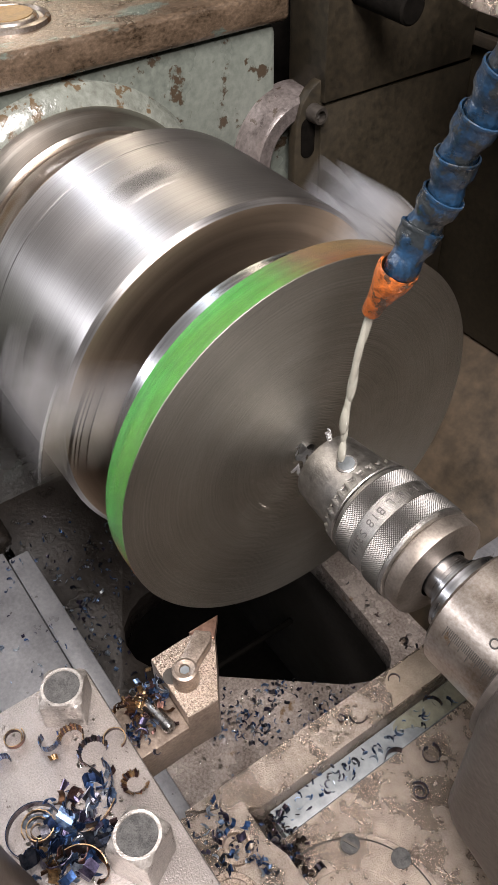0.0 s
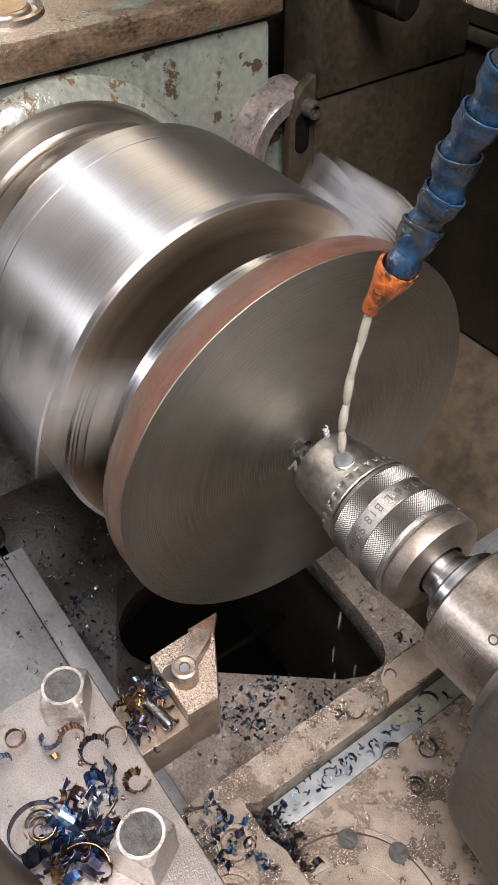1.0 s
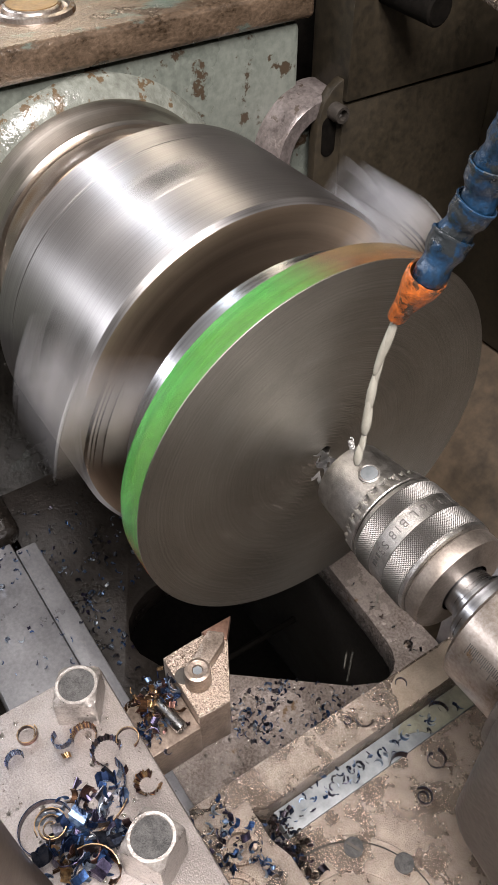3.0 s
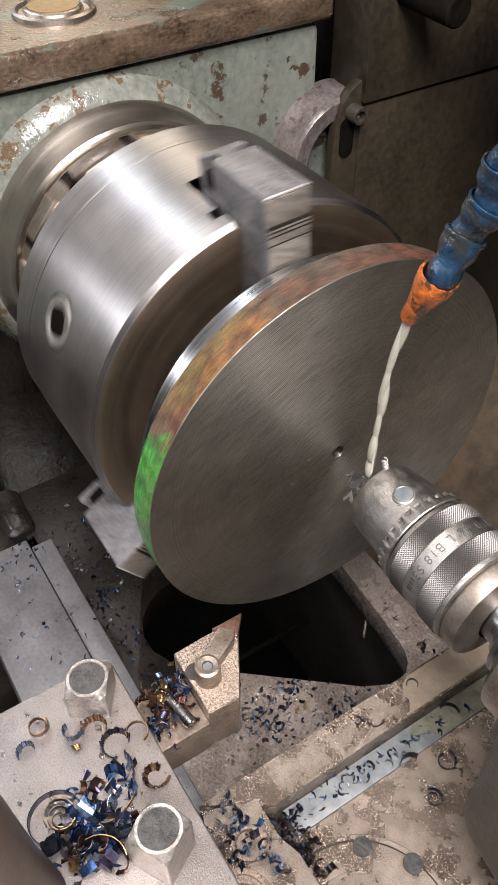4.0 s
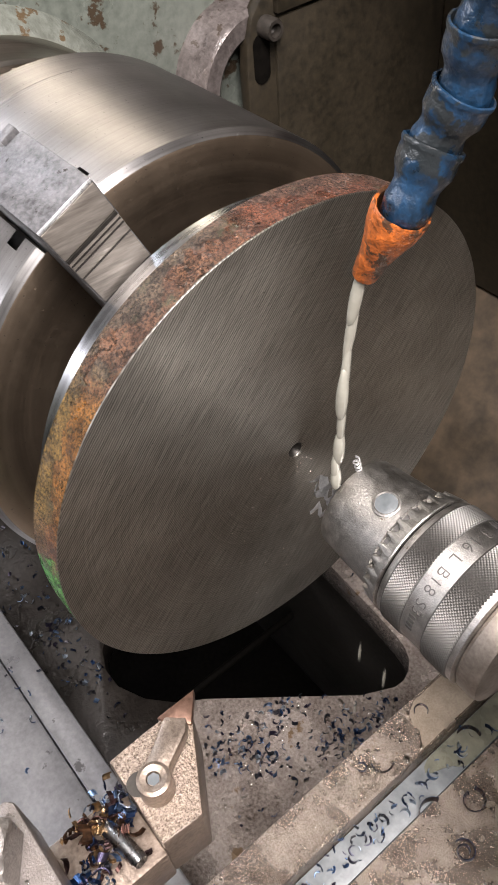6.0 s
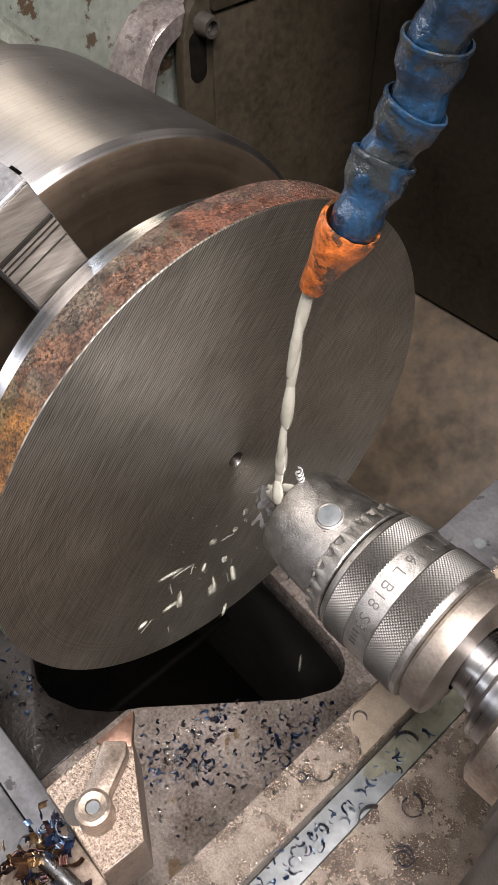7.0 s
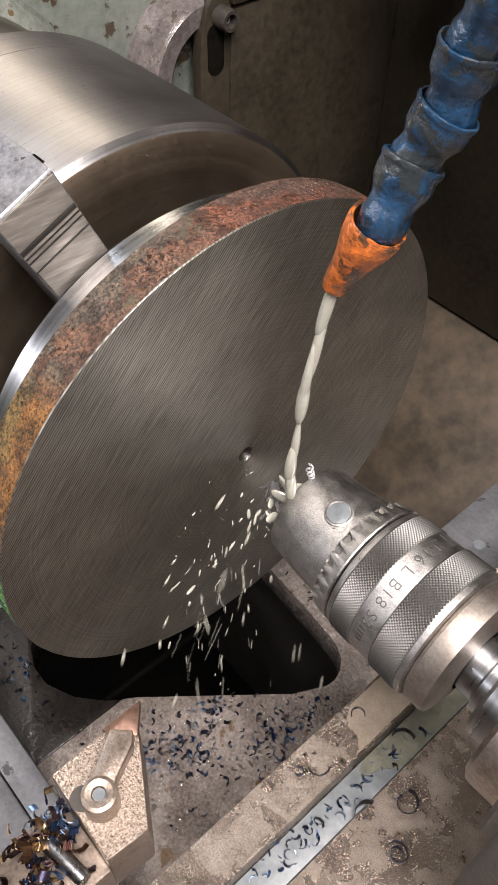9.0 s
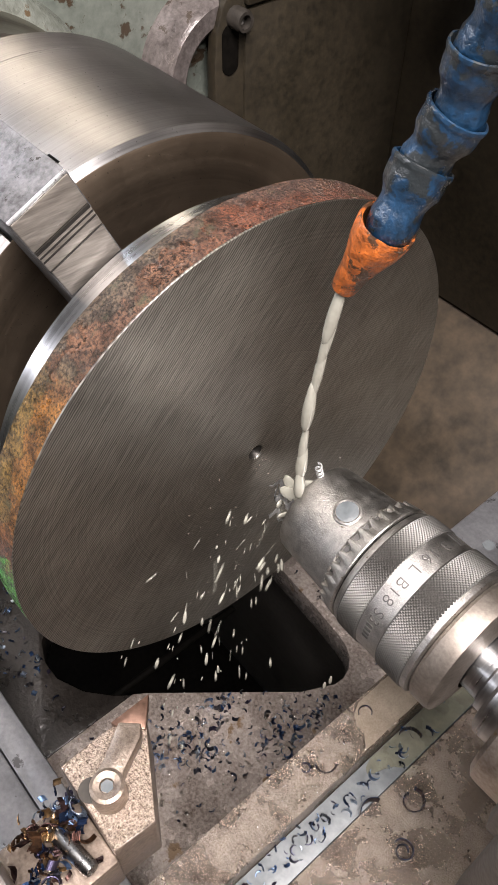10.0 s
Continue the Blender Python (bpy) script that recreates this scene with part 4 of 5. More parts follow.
def square_bolt(at, turn, top):
    b = part("clamp_bolt", bmesh_bolt(top), "bolt", post, "square-headed clamping bolt, worn bright")
    b.matrix_local = Matrix.Translation((at[0], at[1], 0.0252)) @ pose(0, 0, 0, 0, 0, turn)
    part("worn_top", turned_about(revolve([(top - 0.0004, 0), (top - 0.0004, 0.0030), (top - 0.0003, 0.0055), (top - 0.0004, 0.0072), (top - 0.003, 0.0073)], 48), pose(0, 0, 0, 0, -90, 0)), "bolt_top", b, "grainy dark top")


def bmesh_bolt(top):
    bm = bmesh.new()
    s, n, rings = 0.0086, 144, []
    prof = [(0.0, 1.38, 1), (top - 0.0034, 1.38, 1), (top - 0.0020, 1.26, 1), (top - 0.0006, 1.06, 1), (top, 0.99, 0), (top, 0.86, 0), (top - 0.0005, 0.83, 0)]
    for z, limit, square in prof:
        row = []
        for i in range(n):
            a = 2 * math.pi * i / n
            flat = 1 / max(abs(math.cos(a)), abs(math.sin(a)))
            r = s * (min(flat, limit) if square else limit)
            row.append(bm.verts.new((r * math.cos(a), r * math.sin(a), z)))
        rings.append(row)
    for p, q in zip(rings, rings[1:]):
        for i in range(n):
            j = (i + 1) % n
            bm.faces.new((p[i], p[j], q[j], q[i]))
    bmesh.ops.remove_doubles(bm, verts=bm.verts, dist=1e-7)
    return bm


square_bolt((0.0800, -0.1915), 56, 0.0175)
square_bolt((0.1505, -0.1950), 30, 0.0245)
knob = tagged(part("post_handle", turned_about(revolve([(0, 0), (0.001, 0.010), (0.010, 0.017), (0.03, 0.0185), (0.06, 0.016), (0.14, 0.013)], 40), Matrix.Translation((0.1505, -0.2475, 0.0255)) @ pose(0, 0, 0, 0, -90, 0)), "knob", None, "worn brown clamping handle standing on the tool post"), category="handle")

# ---- tool holder ----
tool = empty("turning_tool", "pitted indexable turning tool with a small carbide insert", "turning tool", (0, 0, -0.004))
part("head", prism([(0.0635, -0.1465), (0.0629, -0.1285), (0.0634, -0.1190), (0.0655, -0.1120), (0.0690, -0.1128), (0.1000, -0.1312), (0.0988, -0.1474)], -0.034, -0.0011, 0.0009), "holder_side", tool, "brown flanks")
part("top_face", prism([(0.0637, -0.1463), (0.0631, -0.1285), (0.0636, -0.1191), (0.0657, -0.1122), (0.0690, -0.1130), (0.0998, -0.1312), (0.0986, -0.1472)], -0.0010, 0.0, 0.0004), "holder", tool, "pitted bright top face")
part("shank", box((0.0712, -0.24, -0.032), (0.1005, -0.1472, -0.0075), 0.0012), "holder_side", tool, "square shank in the post")
part("insert", prism([(0.0622, -0.1068), (0.0622, -0.1240), (0.0660, -0.1225), (0.0725, -0.1155)], -0.0040, 0.0012, 0.0004), "copper", tool, "coppery triangular insert")
clampbar = [(0.0665, -0.1225), (0.0720, -0.1165), (0.0760, -0.1195), (0.0820, -0.1310), (0.0885, -0.1360), (0.0850, -0.1440), (0.0775, -0.1420), (0.0745, -0.1345)]
clamp = part("clamp", prism(clampbar, 0.0003, 0.0078, 0.0008), "clamp", tool, "finger clamp over the insert")
part("clamp_screw", turned_about(revolve([(0.0094, 0), (0.0094, 0.0022), (0.0104, 0.0026), (0.0108, 0.0048), (0.0102, 0.0060), (0.0, 0.0064)], 36), Matrix.Translation((0.0832, -0.1383, 0)) @ pose(0, 0, 0, 0, -90, 0)), "clamp", clamp, "round socket screw")
part("socket", turned_about(revolve([(0.0098, 0), (0.0098, 0.0023)], 6), Matrix.Translation((0.0832, -0.1383, 0)) @ pose(0, 0, 0, 0, -90, 0)), "pool", clamp, "wet hexagon socket")
# flat near-black disc paints the dark of the hole
part("relief_hole", turned_about(revolve([(0.0004, 0), (0.0004, 0.0045)], 24), Matrix.Translation((0.0775, -0.1425, 0)) @ pose(0, 0, 0, 0, -90, 0)), "dark", tool)
part("stop_pin", rod((0.0800, -0.1590, -0.0035), (0.0985, -0.1560, -0.0020), 0.0030), "bright", tool, "bright loose pin on the shank")

# ---- coolant hose ----
hose = empty("coolant_hose", "grimy blue segmented coolant hose with an orange nozzle", "coolant hose")
tip, collar = Vector((0.0482, -0.0095, 0.1305)), Vector((0.0596, -0.0045, 0.1600))


def along(bm, p, q):
    p, q = Vector(p), Vector(q)
    bm.transform(Matrix.Translation(p) @ (q - p).to_track_quat("X", "Z").to_matrix().to_4x4())
    return bm


part("nozzle", along(revolve([(0.004, 0.0022), (0.0, 0.0027), (0.0, 0.0036), (0.001, 0.0042), (0.010, 0.0053), (0.015, 0.0065), (0.021, 0.0082), (0.0275, 0.0091), (0.0288, 0.0087), (0.0280, 0.0078), (0.020, 0.0069)], 56, wobble=0.06), tip, collar), "nozzle", hose, "conical orange nozzle stained with rust")
JOINTS = [(0.0590, -0.0040, 0.1580), (0.0603, 0.0036, 0.1740), (0.0648, 0.0078, 0.1885), (0.0672, 0.0088, 0.2050), (0.0735, 0.0110, 0.2215), (0.0790, 0.0130, 0.2385), (0.0845, 0.0140, 0.2555), (0.0900, 0.0150, 0.2725)]
for p, q in zip(JOINTS, JOINTS[1:]):
    l = (Vector(q) - Vector(p)).length
    shell = [(-0.005, 0.0062), (-0.003, 0.0071), (0.001, 0.0074), (l * 0.20, 0.0068), (l * 0.32, 0.0067), (l * 0.44, 0.0074), (l * 0.56, 0.0085), (l * 0.72, 0.0088), (l * 0.86, 0.0087), (l * 0.90, 0.0090), (l * 0.94, 0.0092), (l * 0.99, 0.0091), (l * 1.0, 0.0084), (l * 0.86, 0.0078), (l * 0.70, 0.0070)]
    part("segment", along(revolve(shell, 48, wobble=0.07), p, q), "hose", hose, "ball-jointed blue segment")

# ---- coolant in the air: rigid beads of milky fluid ----
STREAM = [(0.0482, -0.0096, 0.1300), (0.0458, -0.0110, 0.112), (0.0436, -0.0120, 0.090), (0.0422, -0.0120, 0.070), (0.0410, -0.0120, 0.050), (0.0402, -0.0120, 0.034), (0.0400, -0.0118, 0.020)]


def on_stream(s):
    """The point a share s of the way down the stream."""
    k = min(max(s, 0), 0.9999) * (len(STREAM) - 1)
    i = int(k)
    return Vector(STREAM[i]).lerp(Vector(STREAM[i + 1]), k - i)


def bead(length, r, neck=0.45):
    shape = []
    for k in range(13):
        u = k / 12
        shape.append(((u - 0.5) * length, r * (math.sin(math.pi * u) ** 0.4) * (1 - (1 - neck) * 0.6 * (1 - u) ** 1.5)))
    shape[0], shape[-1] = (-length / 2, 0), (length / 2, 0)
    return revolve(shape, 16, wobble=0.06)


stream = empty("coolant_stream", "thin broken stream of milky coolant falling from the nozzle", "coolant")
BEADS = [(0.06, 0.034, 0.0024), (0.18, 0.040, 0.0021), (0.31, 0.036, 0.0020), (0.44, 0.030, 0.0027), (0.58, 0.030, 0.0020), (0.71, 0.024, 0.0028), (0.83, 0.020, 0.0021), (0.94, 0.018, 0.0027)]
stream_beads = []
for s, l, r in BEADS:
    ob = part("bead", bead(l, r), "milk", stream)
    stream_beads.append((ob, s))

# ---- chips ----
def curl(turns, r0, r1, rise, width, thick=0.0004, n=40, jag=0.0):
    """A curled ribbon of swarf, standing on its edge."""
    bm = bmesh.new()
    rows = []
    for i in range(n + 1):
        u = i / n
        a, r = 2 * math.pi * turns * u, r0 + (r1 - r0) * u
        w = width * (1 + 0.5 * min(jag, 1) * math.sin(2.1 * i + 1.3 * math.sin(0.7 * i)))
        r += 0.0005 * min(jag, 1) * (i % 2)
        z = rise * u
        c, s = math.cos(a), math.sin(a)
        rows.append([bm.verts.new((k * c, k * s, h)) for k, h in ((r, z), (r + thick, z), (r + thick + jag * 0.001, z + w), (r + jag * 0.001, z + w))])
    for p, q in zip(rows, rows[1:]):
        for k in range(4):
            bm.faces.new((p[k], p[(k + 1) % 4], q[(k + 1) % 4], q[k]))
    bm.faces.new(rows[0])
    bm.faces.new(rows[-1])
    return bm


def chip(at, turns, r0, r1, rise, width, material, label, turn=0, tilt=0, jag=0.0):
    ob = part("metal_chip", curl(turns, r0, r1, rise, width, jag=jag), material)
    ob.matrix_basis = Matrix.Translation(at) @ pose(0, 0, 0, tilt, 0, turn)
    return tagged(ob, label, "metal chip", "curled chips on the lathe")


T = 0.0252
chip((0.0800, -0.2160, T), 1.2, 0.0030, 0.0042, 0.0008, 0.0022, "chip_brown", "small straw-brown curled chip on the tool post", 40)
chip((0.0880, -0.2230, T), 0.5, 0.0020, 0.0045, 0.0005, 0.0035, "chip_blue", "teal-blue bent chip in a drop on the tool post", 100, jag=0.3)
chip((0.0895, -0.2050, T), 0.7, 0.0030, 0.0038, 0.0010, 0.0040, "chip_blue", "dark blue curled chip on the tool post", 200, jag=0.3)
chip((0.0945, -0.1960, T), 0.55, 0.0030, 0.0055, 0.0010, 0.0040, "chip_brown", "brown broken chip on the tool post", 60, jag=0.5)
chip((0.1040, -0.1920, T), 0.75, 0.0046, 0.0052, 0.0008, 0.0026, "chip_purple", "dark ribbed arc of swarf on the tool post", 70, jag=0.9)
chip((0.1040, -0.1825, T), 0.72, 0.0040, 0.0045, 0.0006, 0.0018, "chip_brown", "straw-coloured ring of swarf on the tool post", 10)
chip((0.1240, -0.1845, T), 0.8, 0.0020, 0.0042, 0.0010, 0.0026, "chip_brown", "jagged brown star-shaped chip on the tool post", 120, jag=1.6)
chip((0.1160, -0.2000, T), 0.25, 0.0080, 0.0095, 0.0010, 0.0060, "chip_blue", "wide blue and straw ribbon of swarf on the tool post", 30, jag=0.4)
chip((0.1190, -0.2240, T), 1.1, 0.0098, 0.0104, 0.0020, 0.0036, "chip_purple", "large purple coil of swarf on the tool post", 20)
chip((0.1205, -0.2230, T + 0.003), 2.4, 0.0022, 0.0062, 0.0060, 0.0022, "chip_brown", "coppery spiral of swarf on the tool post", 140, 12)
chip((0.1215, -0.2030, T), 0.4, 0.0085, 0.0092, 0.0020, 0.0034, "chip_purple", "dark half ring of swarf on the tool post", 210, 8)
chip((0.1100, -0.2085, T), 0.12, 0.0200, 0.0210, 0.0005, 0.0020, "chip_brown", "thin straw strip of swarf on the tool post", 0)
chip((0.1450, -0.2165, T), 0.3, 0.0090, 0.0100, 0.0030, 0.0080, "chip_brown", "golden bent ribbon of swarf on the tool post", 80)
L = -0.1424
chip((0.0914, 0.0048, L), 0.6, 0.0030, 0.0040, 0.0006, 0.0018, "chip_purple", "dark hooked chip on the pitted ledge", 30)
chip((0.0960, -0.0310, L), 0.4, 0.0045, 0.0055, 0.0006, 0.0030, "chip_purple", "dark ribbed chip on the pitted ledge", 250, jag=0.8)
chip((0.0920, -0.0410, L), 0.8, 0.0018, 0.0024, 0.0006, 0.0018, "chip_purple", "tiny dark curl on the pitted ledge", 250)
S = -0.1558
chip((0.1303, -0.0258, S), 0.3, 0.0070, 0.0080, 0.0006, 0.0065, "chip_purple", "dark wide chip on the cross slide", 120)
chip((0.1514, -0.0277, S), 1.4, 0.0022, 0.0056, 0.0010, 0.0030, "chip_purple", "dark spiral chip on the cross slide", 40)
chip((0.1380, -0.0060, S), 0.9, 0.0035, 0.0060, 0.0010, 0.0030, "chip_purple", "rusty tangled chip on the cross slide", 160, jag=0.6)
chip((0.1160, 0.0180, -0.158), 0.35, 0.0060, 0.0070, 0.0010, 0.0040, "chip_purple", "dark chip lying in the milky gutter", 70, jag=0.3)


def litter(name, spots, count, size, material, label, seed, lean=70, lies=None):
    """Small chips nobody could count: bent flakes and crumbs in heaps, one object."""
    rng = random.Random(seed)
    bm = bmesh.new()
    for _ in range(count):
        x, y, z, sx, sy, h = rng.choice(spots)
        px, py = rng.gauss(x, sx), rng.gauss(y, sy)
        if lies and not lies(px, py):
            continue
        s = size * rng.uniform(0.5, 1.5)
        piece = curl(rng.uniform(0.12, 0.5), s * rng.uniform(0.5, 1), s * rng.uniform(0.8, 1.4), s * 0.4, s * rng.uniform(0.6, 1.5), 0.0003, 11, rng.choice((0, 0.15, 0.4)))
        piece.transform(Matrix.Translation((px, py, z + abs(rng.gauss(0, h)))) @ pose(0, 0, 0, rng.uniform(-lean, lean), rng.uniform(-lean, lean), rng.uniform(0, 360)))
        join(bm, piece)
    ob = part(name, bm, material, None, label, smooth=False)
    return tagged(ob, category="metal chips", kind="stuff")


def on_web(x, y):
    """Right of the slanting edge of the opening in the bed web."""
    return (x + 0.060) * 0.123 - (y + 0.050) * 0.090 > 0.0009


litter("blue_chips", [(0.128, -0.209, T, 0.007, 0.007, 0.003), (0.135, -0.214, T, 0.006, 0.008, 0.003), (0.124, -0.203, T, 0.006, 0.005, 0.002)], 105, 0.0033, "chip_blue", "heap of blue tempered chips on the tool post", 3)
litter("straw_chips", [(0.121, -0.207, T, 0.009, 0.010, 0.002), (0.138, -0.218, T, 0.005, 0.006, 0.002)], 26, 0.0030, "chip_brown", "straw-coloured chips among the heap on the tool post", 4)
litter("shank_chips", [(0.084, -0.164, -0.010, 0.007, 0.007, 0.003), (0.079, -0.157, -0.010, 0.005, 0.005, 0.003)], 75, 0.0023, "chip_brown", "straw-brown curls piled on the tool shank", 5)
litter("shank_blue_chips", [(0.077, -0.154, -0.010, 0.004, 0.005, 0.003), (0.090, -0.170, -0.010, 0.006, 0.004, 0.003)], 70, 0.0020, "chip_blue", "blue crumbs piled on the tool shank", 6)
litter("gutter_chips", [(0.1150, -0.075, -0.1582, 0.0040, 0.016, 0.0005), (0.1150, -0.050, -0.1582, 0.004, 0.020, 0.0004), (0.1155, 0.0, -0.1582, 0.004, 0.020, 0.0005)], 70, 0.0021, "chip_blue", "dark blue chips in the milky gutter", 7, 25)
litter("corner_chips", [(0.1150, -0.108, -0.157, 0.005, 0.005, 0.003), (0.130, -0.112, -0.150, 0.007, 0.004, 0.003), (0.142, -0.115, -0.146, 0.006, 0.004, 0.002)], 110, 0.0022, "chip_purple", "brown chips packed in the corner of the slide", 8)
litter("block_chips", [(0.113, -0.148, -0.137, 0.008, 0.006, 0.002), (0.128, -0.132, -0.137, 0.009, 0.005, 0.002), (0.104, -0.140, -0.137, 0.006, 0.005, 0.002)], 70, 0.0022, "chip_blue", "blue-grey chips on the end block", 9)
litter("web_chips", [(-0.02, -0.060, -0.299, 0.012, 0.012, 0.001), (0.000, -0.045, -0.299, 0.012, 0.010, 0.001), (0.03, 0.035, -0.299, 0.008, 0.014, 0.002), (0.035, 0.005, -0.299, 0.008, 0.014, 0.002), (0.020, -0.010, -0.299, 0.02, 0.03, 0.001), (-0.012, -0.015, -0.299, 0.006, 0.012, 0.002)], 300, 0.0020, "chip_blue", "blue chips scattered on the oily bed web", 10, 45, on_web)
litter("far_web_chips", [(-0.20, -0.115, -0.299, 0.05, 0.010, 0.001), (-0.16, -0.105, -0.299, 0.03, 0.006, 0.001), (-0.24, -0.08, -0.299, 0.04, 0.020, 0.001), (-0.22, -0.05, -0.299, 0.03, 0.020, 0.001)], 190, 0.0020, "chip_blue", "dark chips lying beside the front way", 11, 60, lambda x, y: -0.137 < y < -0.098 or (x < -0.176 and y > -0.137))
litter("way_chips", [(-0.13, -0.185, -0.1995, 0.04, 0.015, 0.0005), (-0.19, -0.165, -0.1995, 0.012, 0.012, 0.001), (-0.10, -0.165, -0.1995, 0.03, 0.01, 0.0005)], 48, 0.0016, "chip_blue", "dark crumbs on the front way", 12, 20)
litter("rear_web_chips", [(-0.03, 0.108, -0.299, 0.02, 0.005, 0.0008), (0.02, 0.105, -0.299, 0.012, 0.006, 0.001)], 26, 0.0021, "chip_purple", "dark crumbs on the web behind the opening", 13, 70, lambda x, y: 0.104 < y < 0.130)


def foil(length, width, seed):
    """A crumpled torn sheet of fresh swarf."""
    rng = random.Random(seed)
    bm = bmesh.new()
    n, k = 12, 4
    rows = []
    for a in range(n + 1):
        row = []
        for b in range(k + 1):
            w = width * (0.5 + 0.5 * math.sin(2.6 * a / n + 0.4)) * rng.uniform(0.75, 1.15)
            row.append(bm.verts.new((length * a / n, w * (b / k - 0.5), 0.0016 * math.sin(1.3 * a + seed) * (1 + b * 0.3) + rng.uniform(-0.0008, 0.0008))))
        rows.append(row)
    for p, q in zip(rows, rows[1:]):
        for b in range(k):
            bm.faces.new((p[b], p[b + 1], q[b + 1], q[b]))
    res = bmesh.ops.solidify(bm, geom=bm.faces[:], thickness=0.0004)
    return bm


def on_drill(name, bm, material, at, turn, label=""):
    ob = part(name, bm, material, drill, label)
    ob.matrix_local = Matrix.Translation(at) @ pose(0, 0, 0, *turn)
    return ob


on_drill("fresh_swarf", foil(0.019, 0.0085, 2), "chip_bright", (0.0410, -0.0070, 0.0090), (35, 4, 184), "crumpled bright swarf on the drill tip")
on_drill("fresh_swarf", foil(0.016, 0.0070, 5), "chip_bright", (0.0410, -0.0100, 0.0060), (95, 0, 188), "crumpled bright swarf on the drill tip")
on_drill("fresh_swarf", foil(0.012, 0.0060, 9), "chip_bright", (0.0400, -0.0120, -0.0010), (60, 5, 200), "torn bright swarf hanging from the drill tip")
on_drill("fresh_curl", curl(3.4, 0.0012, 0.0014, 0.0085, 0.0012, n=60), "chip_bright", (0.0410, 0.0010, 0.0190), (10, -8, 0), "bright helical curl of swarf")

def beads(name, spots, count, size, material, label, seed, lies=None):
    """Flat drops of fluid lying on a surface, one object."""
    rng = random.Random(seed)
    bm = bmesh.new()
    for _ in range(count):
        x0, x1, y0, y1, z = rng.choice(spots)
        r = size * rng.uniform(0.3, 1.0) ** 2 + 0.0003
        px, py = rng.uniform(x0, x1), rng.uniform(y0, y1)
        if lies and not lies(px, py):
            continue
        drop = revolve([(0, 1), (0.12, 0.97), (0.26, 0.72), (0.34, 0.35), (0.36, 0)], 10)
        drop.transform(Matrix.Translation((px, py, z)) @ Matrix.Diagonal((r * rng.uniform(0.8, 1.6), r, r, 1)) @ pose(0, 0, 0, 0, -90, rng.uniform(0, 360)))
        join(bm, drop)
    return tagged(part(name, bm, material, None, label), category="drops", kind="stuff")


beads("slide_drops", [(0.127, 0.19, -0.05, 0.06, -0.1560), (0.0845, 0.105, -0.10, 0.03, -0.1425), (0.0845, 0.105, -0.06, 0.0, -0.1425)], 170, 0.0011, "water", "wet drops on the cross slide", 31)
beads("post_drops", [(0.067, 0.17, -0.235, -0.179, 0.0250)], 40, 0.0012, "water", "wet drops on the tool post", 32)
beads("web_drops", [(-0.03, 0.08, -0.10, 0.06, -0.3001)], 260, 0.0015, "water", "clear drops scattered on the oily bed web", 33, on_web)

rng = random.Random(44)
wet = bmesh.new()
for _ in range(80):
    a, d = radians(rng.gauss(262, 34)), 0.008 + 0.108 * rng.random() ** 0.8
    r = 0.00018 + 0.0003 * rng.random() ** 3
    drop = revolve([(0, 1), (0.25, 0.9), (0.5, 0.5), (0.58, 0)], 8)
    drop.transform(Matrix.Translation((0.0, d * math.cos(a), d * math.sin(a))) @ Matrix.Diagonal((r, r, r * rng.uniform(1, 2.6), 1)))
    join(wet, drop)
tagged(part("wet_spray", wet, "wet", disc, "fine milky drops clinging to the face"), kind="stuff")

# ---- lamp housings ----
for at, length, width in (((-1.6, -0.21, 1.93), 3.6, 0.2), ((-1.8, 1.12, 1.93), 2.6, 0.24), ((0.9, -0.9, 1.93), 1.4, 0.3)):
    lamp = tagged(part("ceiling_lamp", box((-length / 2, -width / 2, -0.025), (length / 2, width / 2, 0.07), 0.01), "fixture", None, "long white tube lamp housing under the ceiling"), category="lamp")
    lamp.location = at

# ---- flying drops of coolant ----
rng = random.Random(21)
splash = empty("coolant_splash", "milky coolant drops thrown off the drill tip", "coolant")
drops = []
for k in range(110):
    r = 0.00030 + 0.0007 * rng.random() ** 2
    l = r * rng.uniform(4, 9)
    drops.append((part("drop", bead(l, r, 0.6), "milk", splash), k))
blobs = []
for px, py, pz, pr in ((0.0330, -0.0070, 0.0120, 0.0036), (0.0355, -0.0085, 0.0100, 0.0042), (0.0375, -0.0040, 0.0160, 0.0032), (0.0350, -0.0150, 0.0010, 0.0026), (0.0310, -0.0140, 0.0040, 0.0024)):
    blobs.append((part("coolant_blob", turned_about(bead(3.4 * pr, pr, 0.7), Matrix.Diagonal((1, 0.45, 1, 1))), "milk", splash), (px, py, pz)))
drips = []
for k in range(10):
    drips.append((part("drip", bead(rng.uniform(0.005, 0.012), rng.uniform(0.0007, 0.0012), 0.6), "milk", splash), k))


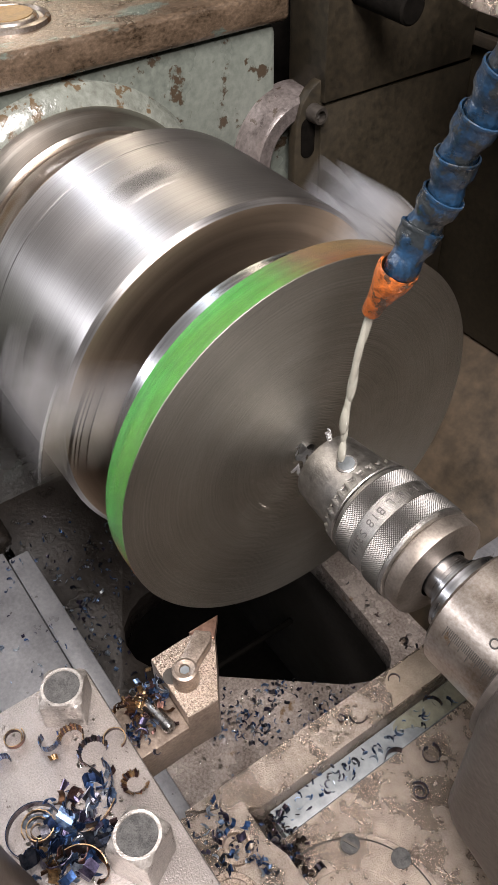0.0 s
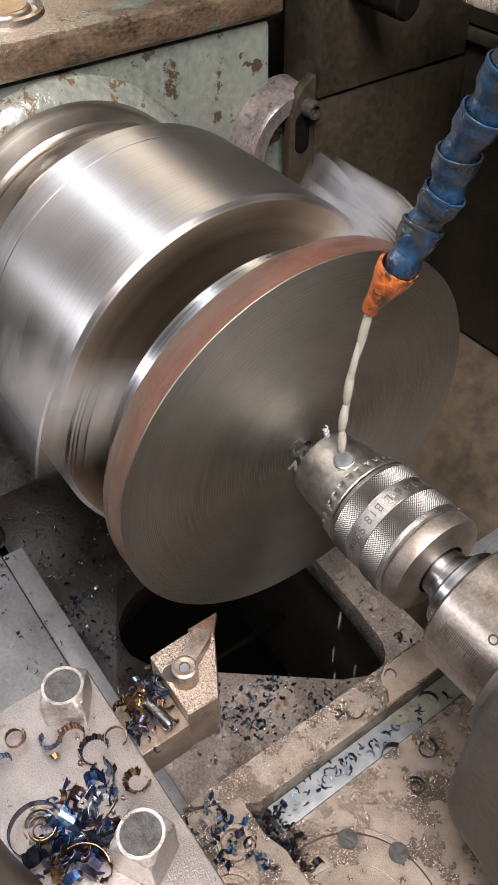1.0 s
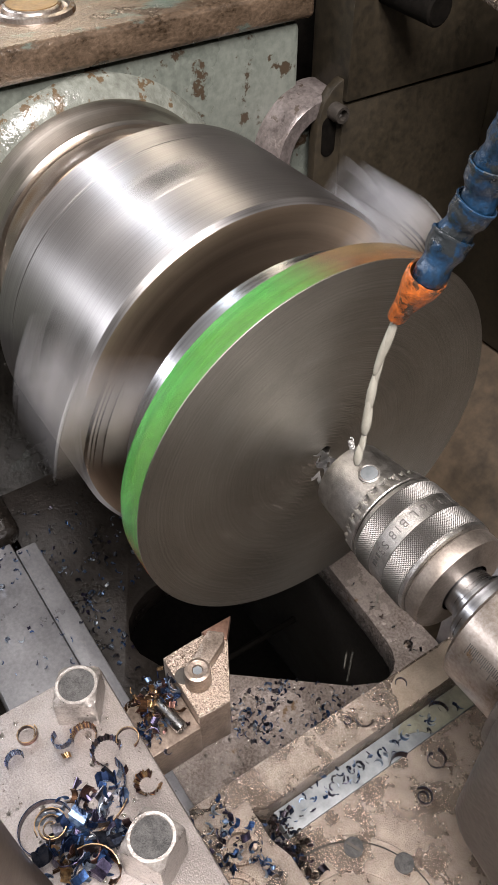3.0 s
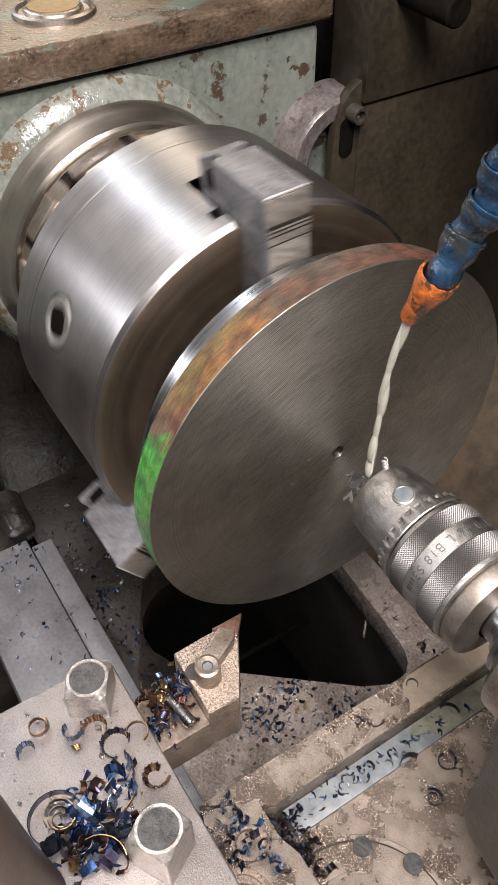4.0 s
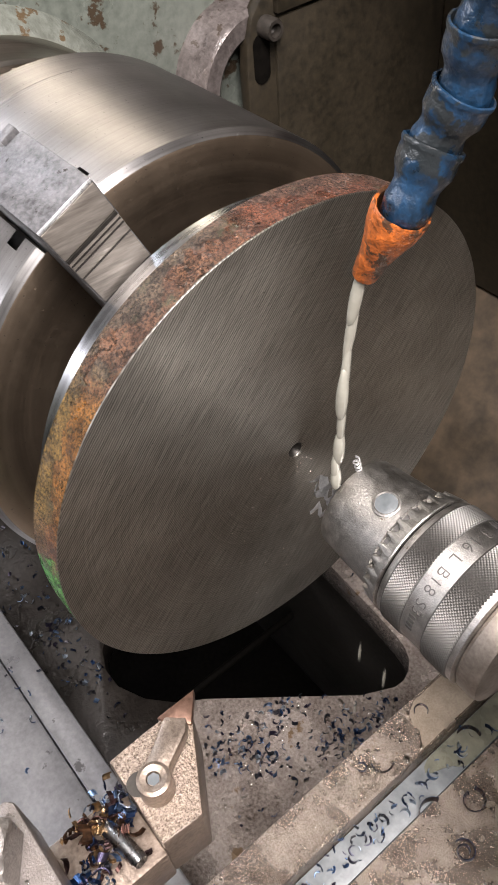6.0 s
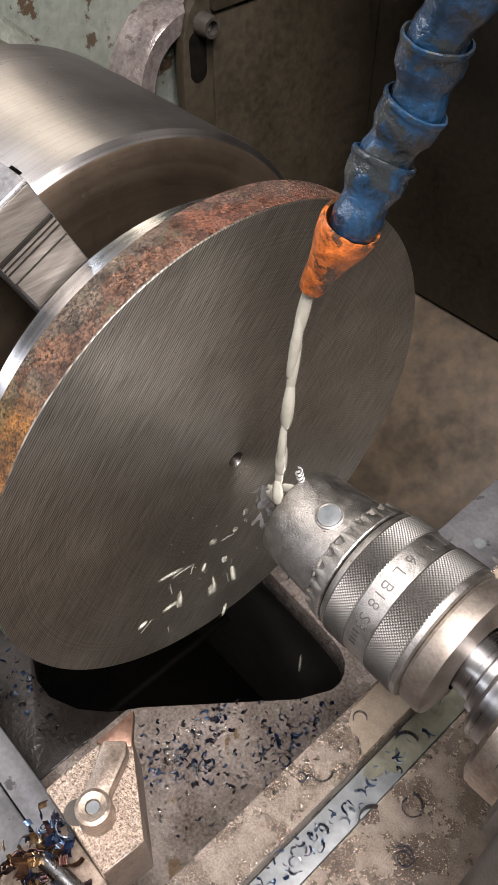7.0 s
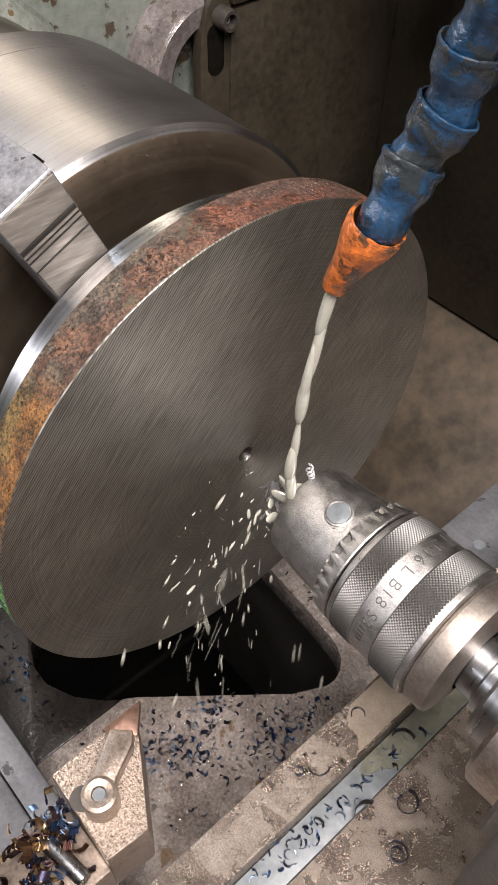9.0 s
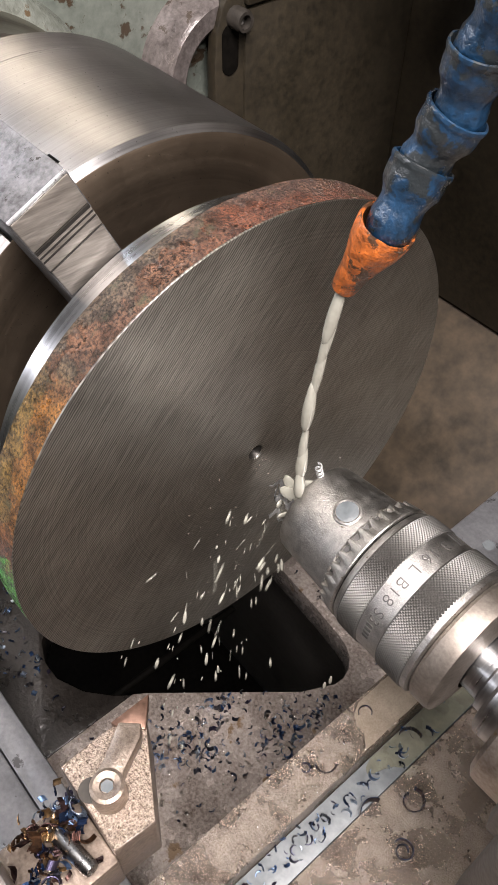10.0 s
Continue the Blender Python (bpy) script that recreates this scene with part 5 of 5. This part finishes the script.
def motions():
    # the chuck and the disc: 380 turns a minute, then run down to a stop
    rows, rate, stop = [], 2280.0, 4.129
    total = 8280.0
    for f in range(0, 125):
        t = f / 30
        if t <= 3.2:
            a = -75 + rate * t
        else:
            u = min(t, stop)
            left = stop - u
            a = total - 0.5 * rate / (stop - 3.2) * left * left
        rows.append((t, pose(0, 0, 0, a % 360)))
    rows.append((10.0, pose(0, 0, 0, 0)))
    walk(chuck, rows)
    walk(disc, rows)
    # the drill chuck is fed in, then drawn back with the quill
    for thing in (drill, spindle):
        walk(thing, [(t, pose(x, 0, 0)) for t, x in FEED])
    # the stream trembles as it falls
    for n, (ob, s) in enumerate(stream_beads):
        rows = []
        for f in range(0, 101):
            t = f / 10
            reach = 0.80 + 0.20 * min(max((t - 3.0) / 1.2, 0), 1)
            part_off = 0.075 * min(max((t - 8.5) / 0.6, 0), 1) if 0.5 < s < 0.9 else 0.0
            u = reach * s + part_off + 0.022 * math.sin(9.0 * t + 1.9 * n) + 0.012 * math.sin(23.0 * t + n)
            p, q = on_stream(u - 0.02), on_stream(u + 0.02)
            side = Vector((0.0005 * math.sin(7 * t + n), 0.0006 * math.cos(11 * t + 2 * n), 0))
            rows.append((t, Matrix.Translation(on_stream(u) + side) @ (q - p).to_track_quat("X", "Z").to_matrix().to_4x4()))
        walk(ob, rows)
    # drops: each is thrown from the drill tip, falls to the web, and is thrown again
    r2 = random.Random(5)
    for ob, k in drops:
        rows = [(0.0, pose(0.116, 0.05 + 0.002 * k, -0.1665))]
        t = 6.9 + r2.uniform(0, 0.5)
        rows.append((t - 0.1, rows[0][1]))
        while t < 10.0:
            start = Vector((0.030 + r2.uniform(-0.016, 0.010), -0.010 - 0.055 * r2.random() ** 1.5, r2.uniform(-0.030, 0.016)))
            speed = Vector((r2.uniform(-0.06, 0.12), -abs(r2.gauss(0.06, 0.24)), r2.uniform(-0.50, 0.10)))
            flight = r2.uniform(0.13, 0.22)
            for j in range(4):
                s = min(flight * j / 3, 10.0 - t)
                v = speed + Vector((0, 0, -6.0 * s))
                p = start + speed * s + Vector((0, 0, -3.0 * s * s))
                rows.append((t + s, Matrix.Translation(p) @ v.to_track_quat("X", "Z").to_matrix().to_4x4()))
            t += flight + 0.067
        if rows[-1][0] < 10.0:
            rows.append((10.0, rows[-1][1]))
        keyed(ob, rows)
    # thick blobs come down the stream and cling to the swarf
    for n, (ob, rest) in enumerate(blobs):
        t = 6.35 + 0.12 * n
        rows = [(0.0, pose(0.0545, -0.0080, 0.1475)), (t, pose(0.0545, -0.0080, 0.1475))]
        for k in range(5):
            rows.append((t + 0.05 + 0.05 * k, Matrix.Translation(on_stream(0.2 * k)) @ pose(0, 0, 0, 0, 80, 0)))
        for k in range(12):
            w = t + 0.35 + k * (9.9 - t - 0.35) / 11
            rows.append((w, Matrix.Translation(Vector(rest) + Vector((0, 0.0012 * math.sin(5 * k + n), 0.0012 * math.cos(4 * k + n)))) @ pose(0, 0, 0, 20 * math.sin(k + n), 40 + 25 * math.sin(2 * k + n), 30 * n)))
        rows.append((10.0, rows[-1][1]))
        keyed(ob, rows)
    for ob, k in drips:
        rows, t = [], 0.0
        x = 0.046 + 0.006 * r2.random() if k < 5 else 0.070
        n = 0
        while t < 9.8:
            flight = 0.21
            y = -0.006 + r2.uniform(-0.006, 0.006)
            lag = 0.021 * k
            for j in range(4):
                s = flight * j / 3
                z = -0.030 - 1.0 * s - 4.9 * s * s
                rows.append((t + lag + s, Matrix.Translation((x, y, max(z, -0.31))) @ pose(0, 0, 0, 0, 90, 0)))
            t += flight + 0.067 + 0.03 * (k % 3)
        rows.insert(0, (0.0, rows[0][1])) if rows[0][0] > 0.02 else None
        rows = [r for r in rows if r[0] < 10.0]
        rows.append((10.0, rows[-1][1]))
        keyed(ob, rows)


def keyed(ob, rows):
    """Rows whose times fall on one and the same film step are thinned to one."""
    out, last = [], -1
    for t, m in rows:
        if frame(t) > last:
            out.append((t, m))
            last = frame(t)
    walk(ob, out)


FEED = [(0.0, -0.0242), (1.0, -0.0244), (2.0, -0.0244), (2.6, -0.0235), (3.0, -0.0190), (3.2, -0.0160), (3.7, -0.0040), (4.3, 0.0), (10.0, 0.0)]
motions()
